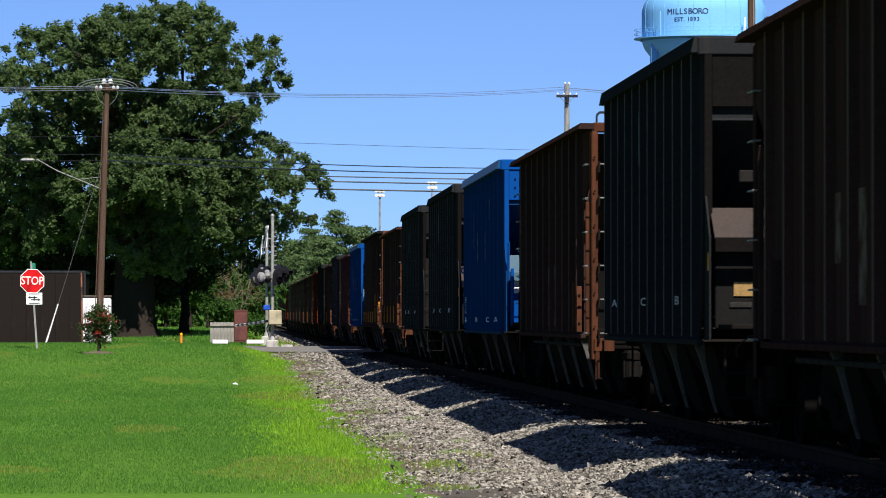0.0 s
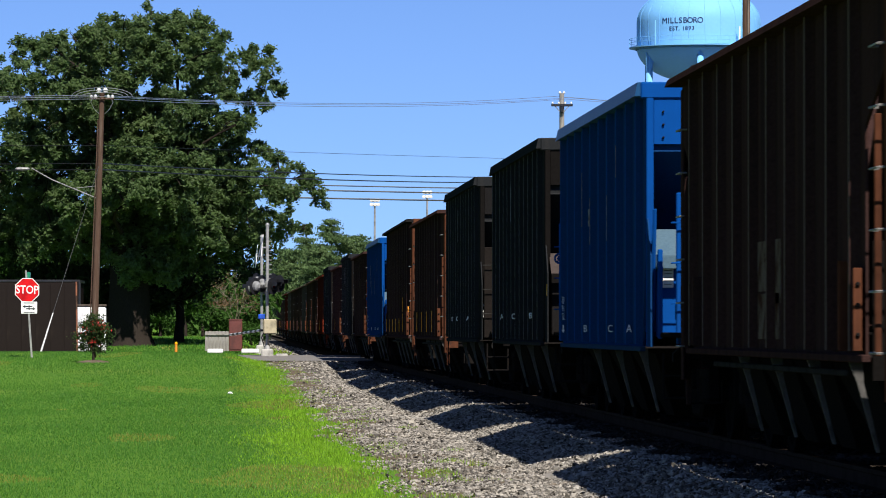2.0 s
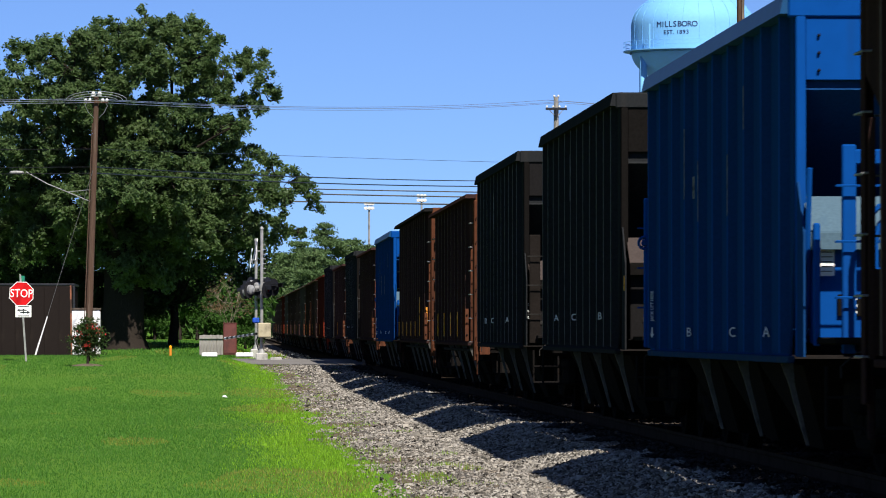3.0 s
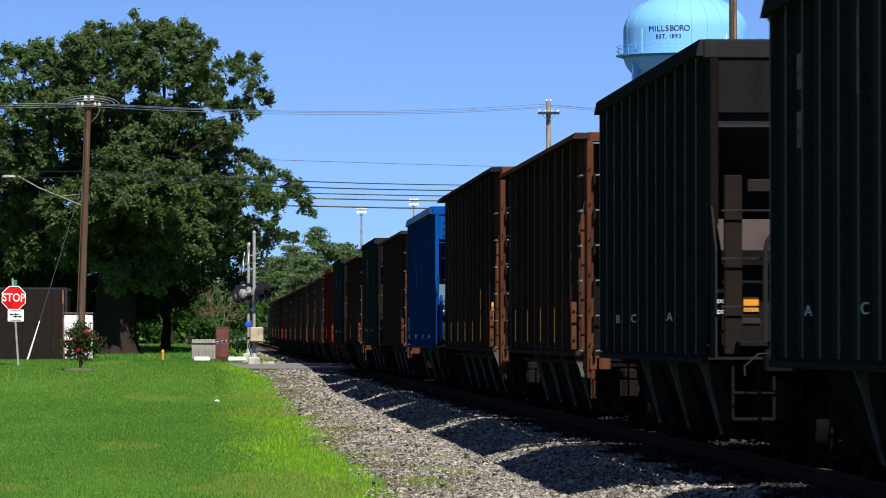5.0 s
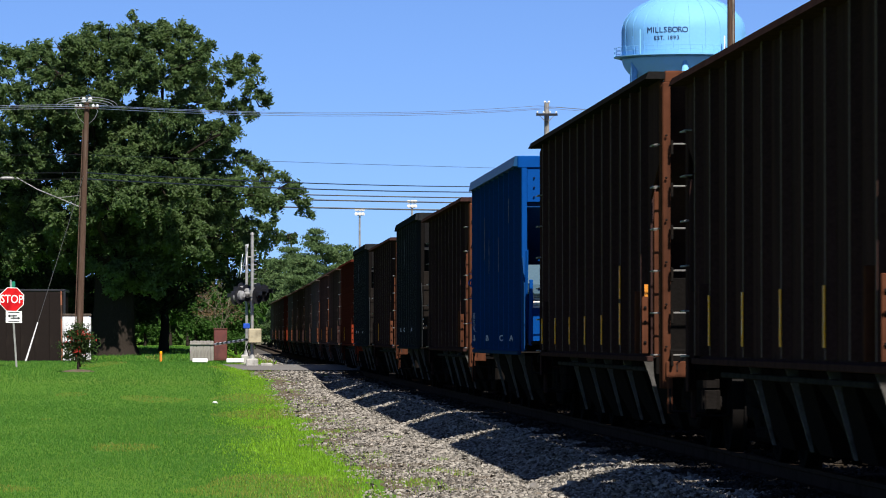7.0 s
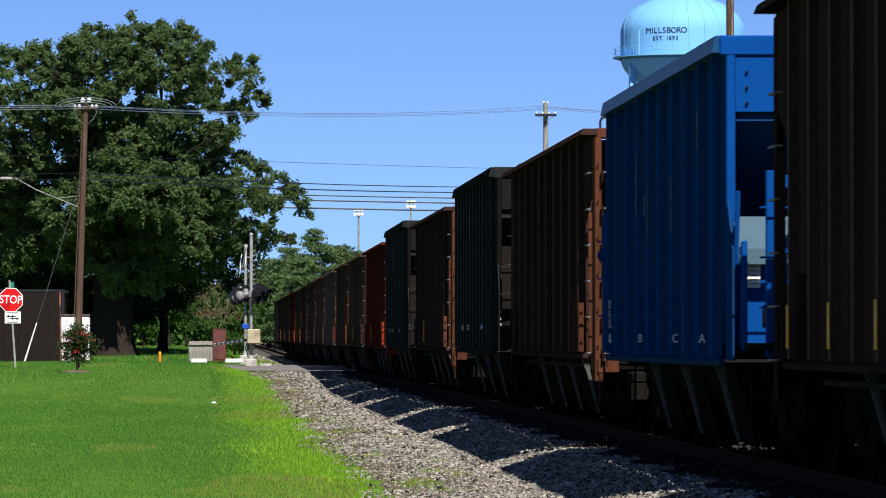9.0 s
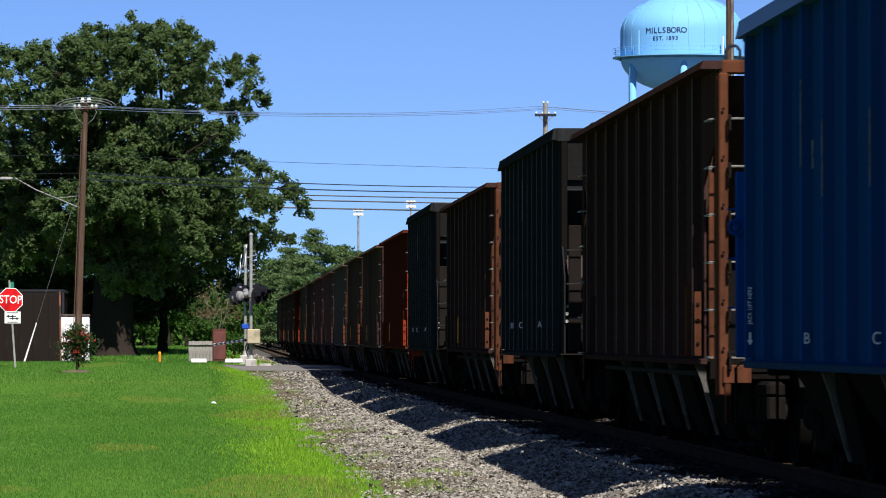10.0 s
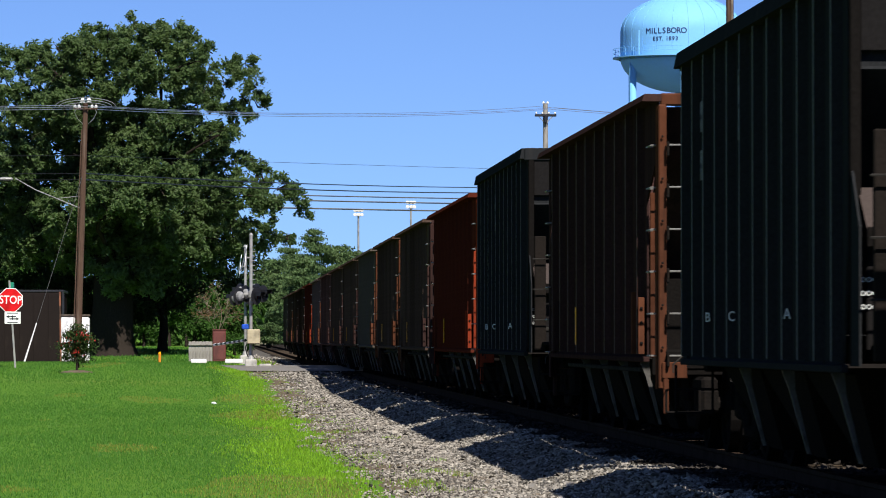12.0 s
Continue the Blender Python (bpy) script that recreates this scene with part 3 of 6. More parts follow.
        bm.faces.new(vb)
        bay = part("hopper_bay", bm, IRON, car, m=pose(0, yb, sill - 0.02))
        for s in (-1, 1):       # tapered pressed gussets that run down and inwards along the bay's edge
            bm = B()
            prism(bm, [(0.02 * s, 0), (-0.085 * s, 0), (-0.095 * s, -0.18), (-0.21 * s, -0.66), (-0.185 * s, -0.66), (-0.05 * s, -0.18)][::-s], 0.03)
            part("bay_strut", bm, GUSSET, bay, "pale pressed strut, caught light put into its colour", m=pose(s * (half - 0.03), -h2 - 0.06, 0))
    if style == "post":
        for s in (-1, 1):
            # dark plate added so nothing lit shows through below the slope sheet
            boxed("sight_block_plate", (2 * half - 0.1, 0.04, 0.95), (0, s * (sheet / 2 - 0.12), 1.22), NEARBLACK, car, bevel=0.006)
            boxed("bay_rail", (0.05, sheet - 2.6, 0.045), (s * (half - 0.06), 0, sill - 0.13), STRUT, car, bevel=0.008)
    # ends
    for s in (-1, 1):
        ye = s * total / 2
        bm = B()
        box(bm, (2 * half - (0.1 if style == "post" else 0.6), 0.16, 0.20), (0, 0, 0), None, 0.02)
        part("end_sill", bm, NEARBLACK, car, m=pose(0, ye - s * 0.08, 0.90))
        add_coupler(car, ye + s * 0.18, s, half)
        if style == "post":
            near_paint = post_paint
            # far-end posts take the darker body paint
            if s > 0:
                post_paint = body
            for q in (-1, 1):
                bm = B()
                box(bm, (0.078, 0.10, top - 0.72), (0, 0, 0), None, 0.012)
                box(bm, (0.02, 0.16, top - 0.72), (q * 0.04, 0.09 * -s, 0), None, 0.005)
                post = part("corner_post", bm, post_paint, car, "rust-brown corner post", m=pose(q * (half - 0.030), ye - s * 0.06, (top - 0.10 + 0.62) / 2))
                if s < 0:
                    for k in range(6):      # rung lugs at the post's inner edge, bolts down its middle
                        bm = B()
                        tube(bm, [(0, 0, 0.03), (0, -0.05, 0.03), (0, -0.05, -0.09), (0, 0, -0.09)], 0.014, 5)
                        part("rung_lug", bm, IRON, car, m=pose(q * (half - 0.075), ye - 0.02, 0.93 + 0.404 * k))
                        boxed("bolt_block", (0.022, 0.02, 0.022), (q * (half - 0.025), ye - 0.018, 1.02 + 0.404 * k), IRON, car, bevel=0.006)
                # rungs on the end face and on the side
                for k in range(6):
                    zz = 0.94 + 0.404 * k
                    part("ladder_rung", RUNG, RUNGPAINT, car, m=pose(q * (half - 0.285), ye - s * 0.06, zz, 0, 0, 0 if s < 0 else 180))
                    part("ladder_rung", RUNG, RUNGPAINT, car, m=pose(q * (half + 0.01), ye - s * 0.36, zz, 0, 0, -90 if q < 0 else 90))
                ys = s * sheet / 2
                bm = B()
                box(bm, (0.06, 0.02, 0.56), (0, 0, 0), None, 0.004)
                box(bm, (0.02, 0.30, 0.56), (-q * 0.02, -s * 0.15, 0), None, 0.004)
                part("sheet_end_angle", bm, post_paint, car, m=pose(q * (half + 0.07), ys + s * 0.03, sill + 0.31))
                boxed("ladder_stile", (0.045, 0.05, 1.60), (q * (half + 0.015), ye - s * 0.58, 1.72), post_paint, car, bevel=0.006)
                for zz in (0.14, 0.34, 0.48):
                    boxed("bolt_block", (0.03, 0.02, 0.03), (q * (half + 0.07), ys + s * 0.05, sill + zz), IRON, car, bevel=0.008)
                boxed("jacking_plate", (0.10, 0.04, 0.62), (q * (half + 0.05), ys - s * 0.75, sill + 0.34), post_paint, car, bevel=0.006)
                boxed("step_bracket", (0.24, 0.05, 0.16), (q * (half - 0.14), ye, 0.80), post_paint, car)
                boxed("step_hanger", (0.05, 0.04, 0.36), (q * (half - 0.06), ye, 0.56), post_paint, car)
                bm = B()
                tube(bm, [(0.0, 0, 0.1), (0.0, 0, -0.12), (-q * 0.32, 0, -0.12), (-q * 0.32, 0, 0.1)], 0.012)
                part("step_loop", bm, IRON, car, m=pose(q * (half - 0.06), ye + s * 0.02, 0.52))
            if not marks:
                bm = B()
                tube(bm, [(-0.06, 0, 0), (-0.06, 0, 0.09), (-0.03, 0, 0.13), (0.03, 0, 0.13), (0.06, 0, 0.09), (0.06, 0, 0)], 0.014)
                part("roof_hoop", bm, DARKMETAL, car, m=pose(-half + 0.12, ye - s * 0.10, top))
            for zz in (1.7, 2.2, 2.7):
                bm = B()
                rod(bm, (-half + 0.3, 0, 0), (half - 0.3, 0, 0), 0.012)
                part("grab_bar", bm, GALV, car, m=pose(0, ye + s * 0.02, zz))
            bm = B()
            box(bm, (0.30, 0.16, 0.8), (0, 0, 0), None, 0.02)
            part("brake_housing", bm, GREY, car, m=pose(-0.35 * s, ye - s * 0.06, 1.75))
            post_paint = near_paint
        else:
            hood = HOOD_BLUE if light_plate else HOOD_GREY
            for q in (-1, 1):       # side wing that closes the hood down to the sill
                bm = B()
                prism(bm, [(-0.02, 2.26), (0.10, 2.20), (0.44, 1.84), (0.44, sill), (-0.02, sill)], 0.016, Matrix.Rotation(radians(90), 4, "Z") @ Matrix.Diagonal((s, 1, 1, 1)))
                part("hood_wing", bm, body, car, m=pose(q * (half - 0.012), s * sheet / 2, 0))
                if writing == "ACB":
                    boxed("reflective_strip", (0.006, 0.05, 0.16), (q * (half - 0.001), s * (sheet / 2 + 0.38), 1.62), YELLOW, car, "yellow reflective strip", bevel=0.0)
            bm = B()
            box(bm, (2 * half - 0.15, 0.03, 0.46), (0, 0, 0), None, 0.004)
            part("end_plate", bm, light_plate or (NEARBLACK if writing == "ACB" else BULKGREY), car, m=pose(0, s * (sheet / 2 + 0.03), top - 0.40))
            for q in (-1, 1):
                for zz in (-0.13, 0.0, 0.13) if light_plate else ():
                    boxed("bolt_block", (0.022, 0.03, 0.022), (q * (half - 0.17), s * (sheet / 2 + 0.06), top - 0.43 + zz), IRON, car, bevel=0.006)
                boxed("corner_post", (0.075, 0.07, top - 0.15 - sill), (q * (half - 0.035), s * (sheet / 2 + 0.03), (top - 0.15 + sill) / 2), end_paint if light_plate else NEARBLACK, car)
                inset = (0.25 if s < 0 else 0.05) if light_plate else 0.08
                if (s < 0 and writing != "ACB") or light_plate:
                    boxed("end_stanchion", (0.10 if light_plate else 0.15, 0.07, 1.50), (q * (half - inset), ye - s * 0.40, 1.70), end_paint if light_plate else ENDBROWN, car)
                    for zz in (1.35, 1.75, 2.15):
                        part("grab_iron", painted(RUNG, BLUE_SUNLIT if light_plate else STRUT), RUNGPAINT, car, m=pose(q * (half - inset - 0.1), ye - s * 0.35, zz, 0, 0, 0 if s < 0 else 180))
                for k in (0, 1):
                    bm = B()
                    limb_pts = [(0, 0, 0), (0, 0, 0.72), (-q * 0.02, 0, 0.84), (-q * 0.10, 0, 0.93), (-q * 0.22, 0, 0.97), (-q * 0.55, 0, 0.98)]
                    tube(bm, limb_pts, 0.022)
                    part("hand_rail", bm, ENDBLACK if not light_plate else end_paint, car, m=pose(q * (half - 0.32 - 0.10 * k), ye - s * (0.14 + 0.1 * k), 1.06 - 0.04 * k))
                if light_plate and s > 0:
                    bm = B()
                    ring = [(0.06 * math.cos(radians(30 * k)), 0, 0.06 * math.sin(radians(30 * k))) for k in range(13)]
                    tube(bm, ring, 0.014, 6)
                    for k in (0, 4, 8):
                        rod(bm, (0, 0, 0), ring[k], 0.010, seg=5)
                    rod(bm, (0, -0.03, 0), (0, 0.10, 0), 0.025, seg=8)
                    part("brake_wheel", bm, BLUE_SUNLIT, car, "light blue brake wheel", m=pose(q * (half + 0.0), ye - 0.46, 2.0))
                if light_plate:
                    bm = B()
                    rod(bm, (0, 0, -0.65), (0, s * 0.28, 0.62), 0.022, seg=6)
                    part("brace_rod", bm, end_paint, car, m=pose(q * (half - 0.04), s * (sheet / 2 + 0.25), 1.68))
                    boxed("side_bracket", (0.05, 0.06, 0.9), (q * (half - 0.10), s * (sheet / 2 + 0.45), 1.45), end_paint, car)
                bm = B()
                tube(bm, [(0.0, 0, 0.30), (0.0, 0, -0.14), (-q * 0.34, 0, -0.14), (-q * 0.34, 0, 0.30)], 0.014)
                box(bm, (0.34, 0.05, 0.02), (-q * 0.17, 0, -0.14))
                box(bm, (0.34, 0.04, 0.02), (-q * 0.17, 0, 0.08))
                part("step", bm, IRON, car, m=pose(q * (half - 0.04), ye - s * 0.05, 0.56))
            if s < 0:
                boxed("cross_beam", (2 * half - 0.4, 0.06, 0.11), (0, ye - s * 0.40, 2.36), end_paint, car)
            bm = B()
            prism(bm, [(0, 0), (0.42, -0.27), (0.42, -0.31), (0, -0.04)], 2 * half - 0.12, Matrix.Rotation(radians(90 * s), 4, "Z"))
            part("hood_plate", bm, hood, car, m=pose(0, s * (sheet / 2 - 0.02), 2.11))
            boxed("hood_lip", (2 * half - 0.12, 0.03, 0.13), (0, s * (sheet / 2 + 0.42), 1.77), HOOD_BLUE if light_plate else NEARBLACK, car, bevel=0.004)
            boxed("bulkhead", (2 * half - 0.14, 0.04, 0.80), (0, s * (sheet / 2 + 0.30), 1.42), BLUE_SUNLIT if light_plate else BULKGREY, car)
            boxed("platform", (2 * half - 0.2, over - 0.1, 0.05), (0, s * (sheet / 2 + over / 2), 1.04), IRON, car)
            if writing:
                for zz in (1.49, 1.40, 1.31) if not light_plate and writing == "BCA" else ():
                    lettering("DOOR", 0.046, LETTER, "door_stencil", car, pose(s * (half - 0.10), s * (sheet / 2 + 0.328), zz, 90, 0, 0 if s < 0 else 180), "white door stencil")
                if not light_plate:
                    gold = writing == "ACB"
                    boxed("placard", (0.17 if gold else 0.13, 0.012, 0.13), (s * (half - 0.32), s * (sheet / 2 + 0.33), 1.375), GOLD if gold else ORANGE, car, "weathered gold placard" if gold else "orange placard", bevel=0.003)
                    boxed("placard", (0.20, 0.012, 0.05), (s * (half - 0.30), s * (sheet / 2 + 0.33), 1.235), STRUT, car, "dusty notice strip", bevel=0.003)
                else:
                    boxed("placard", (0.11, 0.012, 0.21), (s * (half - 0.19), s * (sheet / 2 + 0.34), 1.62), WHITE, car, "white placard", bevel=0.003)
                    for zz in (1.69, 1.655, 1.62, 1.585, 1.55):
                        boxed("print_line", (0.08, 0.004, 0.007), (s * (half - 0.19), s * (sheet / 2 + 0.348), zz), DARKMETAL, car, bevel=0.0)
                    boxed("valve_plate", (0.30, 0.02, 0.16), (s * (half - 0.42), s * (sheet / 2 + 0.34), 1.30), NEARBLACK, car, "black valve plate", bevel=0.004)
                    for zz in (1.35, 1.30, 1.25):
                        boxed("stencil_dot", (0.02, 0.006, 0.02), (s * (half - 0.40), s * (sheet / 2 + 0.355), zz), LETTER, car, bevel=0.0)
    if writing:
        # small letters on the webs of three ribs, seen along the train
        offs = (1.75, -1.7, -4.0) if light_plate else {"ACB": (3.64, 0.64, -2.95), "BCA": (3.24, 1.14, -2.44)}[writing]
        rib_y = [-sheet / 2 + 0.30 + (sheet - 0.60) * i / (ribs - 1) for i in range(ribs)]
        for ch, off in zip(writing, offs):
            y = min(rib_y, key=lambda v: abs(v - off))
            lettering(ch, 0.115, LETTER, "door_letter", car, pose(-half - 0.052, y - 0.062, 1.10 if light_plate else 1.28, 90, 0, 0), "white stencilled door letter", wide=0.72)
            lettering(ch, 0.115, LETTER, "door_letter", car, pose(half + 0.052, y + 0.062, 1.10 if light_plate else 1.28, 90, 0, 180), "white stencilled door letter", wide=0.72)
        if light_plate:
            lettering("JACK LIFT HERE", 0.042, LETTER, "lift_stencil", car, Matrix.Translation((-half - 0.052, rib_y[-1] - 0.062, 1.36)) @ Matrix(((0, -1, 0, 0), (0, 0, -1, 0), (1, 0, 0, 0), (0, 0, 0, 1))), "white vertical lift stencil")
            for off, z0, z1 in ((1.35, 2.30, 2.93), (-2.25, 2.06, 2.57), (-3.55, 2.72, 3.07), (0.1, 2.07, 2.60)):
                boxed("worn_streak", (0.004, 0.026, z1 - z0), (-half - 0.088, min(rib_y, key=lambda v: abs(v - off)) - 0.02, (z0 + z1) / 2), FADED, car, "pale worn streak on a rib", bevel=0.0)
            for dy in (-0.12, 0.0, 0.12):
                boxed("number_bar", (0.006, 0.05, 0.20), (-half - 0.014, 1.75 + dy, 2.40), FADED, car, "faded number bar", bevel=0.0)
            boxed("reflective_strip", (0.006, 0.05, 0.14), (-half - 0.014, -1.75, 1.12), YELLOW, car, "yellow reflective strip", bevel=0.0)
            bm = B()
            prism(bm, [(-0.008, 0.05), (-0.008, -0.01), (-0.022, -0.01), (0, -0.05), (0.022, -0.01), (0.008, -0.01), (0.008, 0.05)], 0.004)
            part("lift_arrow", bm, LETTER, car, "white stencilled arrow", m=pose(-half - 0.052, rib_y[-1] - 0.060, 1.10))
        else:
            boxed("worn_streak", (0.004, 0.05, 0.55), (-half - 0.088, rib_y[ribs // 2], 2.95), FADED, car, "pale worn streak on a rib", bevel=0.0)
            for yy, zz in ((4.05, 3.02), (4.05, 2.60), (2.75, 2.59)):
                for dy in (-0.13, 0.0, 0.13):
                    boxed("number_bar", (0.006, 0.055, 0.26), (-half - 0.014, yy + dy, zz), FADED, car, "faded number bar", bevel=0.0)
    if patch:
        for yy, zz, w, h in patch:
            boxed("faded_patch", (0.006, w, h), (-half - 0.013, yy, zz), GRAFFITI, car, "faded pale paint patch", bevel=0.0)
    add_trucks(car, total - 3.4, wheels)
    return car


SPEED = 12.83
TRAIN = []      # (car, y of the middle at the clip's start, wheelsets)


def build_train():
    def black(y_far, y_near, letters, tone=0):
        w = []
        c = hopper_car("hopper_car", pose(TRACK_X, 0, 0), "black ribbed open-top hopper car with white door letters", y_far - y_near, 3.65, 1.6, 1.5, BLACK, BLACK, ENDBLACK, BLACK, 12, 3, "open", 0, w, letters)
        TRAIN.append((c, (y_far + y_near) / 2, w))

    def blue(y_far, y_near):
        w = []
        c = hopper_car("hopper_car", pose(TRACK_X, 0, 0), "bright blue ribbed open-top hopper car with white door letters", y_far - y_near, 3.60, 1.6, 1.5, BLUE, BLUE_SUNLIT, BLUE_SUNLIT, BLUE, 10, 3, "open", 0, w, "BCA", BLUE_SUNLIT)
        TRAIN.append((c, (y_far + y_near) / 2, w))

    def brown(y_far, y_near, marks=0, body=BROWN, post=BROWN_POST, words="dark oxide-brown hopper car with rusty corner posts and ladders", bays=4, top=3.45, half=1.55, ribs=10, patch=()):
        w = []
        c = hopper_car("hopper_car", pose(TRACK_X, 0, 0), words, y_far - y_near - 0.8, top, half, 0.4, body, BLACK_GREY if bays == 5 else body, post, post, ribs, bays, "post", marks, w, patch=patch)
        TRAIN.append((c, (y_far + y_near) / 2, w))

    brown(23.2, 9.2)
    brown(38.45, 24.2, patch=((2.0, 1.75, 0.9, 0.5), (0.6, 1.6, 0.8, 0.8)))
    black(52.6, 42.1, "ACB")
    brown(69.8, 55.8, patch=((0.5, 1.60, 1.3, 0.40), (-0.6, 1.55, 0.8, 0.5), (0.1, 1.20, 2.0, 0.36)))
    blue(84.4, 73.05)
    black(99.4, 88.2, "ACB")
    black(114.9, 104.2, "BCA")
    brown(132.1, 117.9, 1)
    brown(151.2, 134.5, 2, bays=5, top=3.655, half=1.53, ribs=13, words="long dark brown hopper car with yellow reflective strips")
    blue(165.0, 154.0)
    brown(182.2, 167.7)
    black(195.6, 185.0, "BCA")
    brown(213.2, 198.7, 3)
    black(227.3, 216.5, "BCA")
    brown(243.7, 229.2, 3, RED, RED_POST, "rust-red hopper car with bright red corner posts")
    brown(259.4, 245.4, 3, HAZEBROWN, BROWN)
    brown(273.7, 260.6, 3, HAZEBROWN, BROWN_POST)
    brown(288.9, 275.3, 0, GREY, BROWN_POST, "grey weathered hopper car with rusty corner posts")
    y = 288.9
    for k in range(9):      # the tail of the train
        far, paint = y + 15.15, (HAZEBROWN, HAZEBROWN, HAZEBROWN, GREY, RED, HAZEBROWN, HAZEBROWN, HAZEBROWN, GREY)[k]
        words = {HAZEBROWN: "oxide-brown hopper car with rusty corner posts and ladders, paled by painted-in haze", GREY: "grey weathered hopper car with rusty corner posts", RED: "dull rust-red hopper car with ladders"}[paint]
        brown(far, y + 1.2, (3, 3, 0)[k % 3], paint, (RED_POST if paint is RED else BROWN_POST) if k in (3, 4, 7) else BROWN, words)
        y = far


build_train()


# ---- plants ----
def leaf_cloud(lobes, per_m2, size, seed, flat=1.0, hollow=0.45):
    """Small bent leaves in irregular clusters that fill the lobes (x, y, z, radius); returns verts and faces."""
    rng = np.random.default_rng(seed)
    vs, fs, base = [], [], 0
    for x, y, z, r in lobes:
        clusters = max(9, int(11 * r * r))
        cd = rng.normal(size=(clusters, 3))
        cd /= np.linalg.norm(cd, axis=1)[:, None]
        cr = r * (hollow + (1 - hollow) * rng.random(clusters) ** 0.5) * rng.uniform(0.75, 1.12, clusters)
        centre = np.array((x, y, z)) + cd * cr[:, None] * np.array((1, 1, 0.85 * flat))
        n = int(per_m2 * 12.6 * r * r)
        r = r * 1.12
        pick = rng.integers(0, clusters, n)
        spread = np.minimum(0.62, 0.28 * r + 0.12)
        p = centre[pick] + rng.normal(size=(n, 3)) * spread * np.array((0.62, 0.62, 0.36 * flat))
        a = rng.normal(size=(n, 3))
        a /= np.linalg.norm(a, axis=1)[:, None]
        b = np.cross(a, rng.normal(size=(n, 3)))
        b /= np.linalg.norm(b, axis=1)[:, None]
        b[:, 2] *= 0.6
        s = size * rng.uniform(0.6, 1.35, n)[:, None]
        nrm = np.cross(a, b) * 0.25
        q = np.stack((p - a * s, p + b * s * 0.55 + nrm * s, p + a * s, p - b * s * 0.55 + nrm * s), 1).reshape(-1, 3)
        vs.append(q)
        k = base + 4 * np.arange(n)
        fs.append(np.stack((k, k + 1, k + 2, k + 3), 1))
        base += 4 * n
    return np.concatenate(vs), np.concatenate(fs)


def cloud_mesh(name, mat, *args, **kw):
    v, f = leaf_cloud(*args, **kw)
    return soup(name, v.tolist(), f.tolist(), mat)


def limb(verts, faces, pts, radii, seg=9):
    base = len(verts)
    for i, (p, r) in enumerate(zip(pts, radii)):
        p = Vector(p)
        d = (Vector(pts[min(i + 1, len(pts) - 1)]) - Vector(pts[max(i - 1, 0)])).normalized()
        u = d.orthogonal().normalized()
        w = d.cross(u)
        for k in range(seg):
            a = 2 * math.pi * k / seg
            rr = r * (1 + 0.12 * noise.noise((p.x + math.cos(a), p.y + math.sin(a), p.z)))
            verts.append(tuple(p + u * rr * math.cos(a) + w * rr * math.sin(a)))
    for i in range(len(pts) - 1):
        for k in range(seg):
            j = (k + 1) % seg
            faces.append((base + i * seg + k, base + i * seg + j, base + (i + 1) * seg + j, base + (i + 1) * seg + k))


def bend(a, b, rng, n=6, sag=0.12):
    a, b = Vector(a), Vector(b)
    mid = (b - a).length
    off = [Vector((rng.uniform(-1, 1), rng.uniform(-1, 1), rng.uniform(-0.3, 1))) * mid * sag for _ in range(2)]
    out = []
    for i in range(n + 1):
        t = i / n
        out.append(a.lerp(b, t) + off[0] * math.sin(math.pi * t) + off[1] * 0.5 * math.sin(2 * math.pi * t))
    return out


def tuft_cloud(lobes, tufts, leaves, size, seed):
    """Leaves set along short twigs that spread from many tufts in each lobe (x, y, z, radius), with gaps between the tufts."""
    rng = np.random.default_rng(seed)
    vs = []
    for x, y, z, r in lobes:
        n = max(4, int(tufts * r ** 1.7))
        d = rng.normal(size=(n, 3))
        d /= np.linalg.norm(d, axis=1)[:, None]
        c = np.array((x, y, z)) + d * (r * rng.uniform(0.30, 1.0, n) ** 0.7)[:, None] * np.array((1, 1, 0.9))
        tr = rng.uniform(0.22, 0.56, n) * min(1.0, 0.55 + 0.45 * r)
        for ci, di, ti in zip(c, d, tr):
            k = int(leaves * (ti / 0.45) ** 1.6)
            tw = rng.normal(size=(9, 3)) * 0.75 + di * 0.75 + np.array((0, 0, 0.25))
            tw /= np.linalg.norm(tw, axis=1)[:, None]
            tw *= rng.uniform(0.55, 1.25, (9, 1)) * ti
            u = rng.random(k) ** 0.65
            p = ci + tw[rng.integers(0, 9, k)] * u[:, None] + rng.normal(size=(k, 3)) * 0.075
            p[:, 2] -= 0.16 * ti * u * u
            nrm = rng.normal(size=(k, 3)) * 0.62 + di * 0.35 + np.array((0, 0, 0.75))
            nrm /= np.linalg.norm(nrm, axis=1)[:, None]
            a = np.cross(nrm, rng.normal(size=(k, 3)))
            a /= np.linalg.norm(a, axis=1)[:, None]
            b = np.cross(nrm, a)
            s = size * rng.uniform(0.6, 1.3, k)[:, None]
            vs.append(np.stack((p - a * s, p + b * s * 0.50 - nrm * s * 0.18, p + a * s, p - b * s * 0.50 - nrm * s * 0.18), 1).reshape(-1, 3))
    v = np.concatenate(vs)
    return v, np.arange(len(v)).reshape(-1, 4)


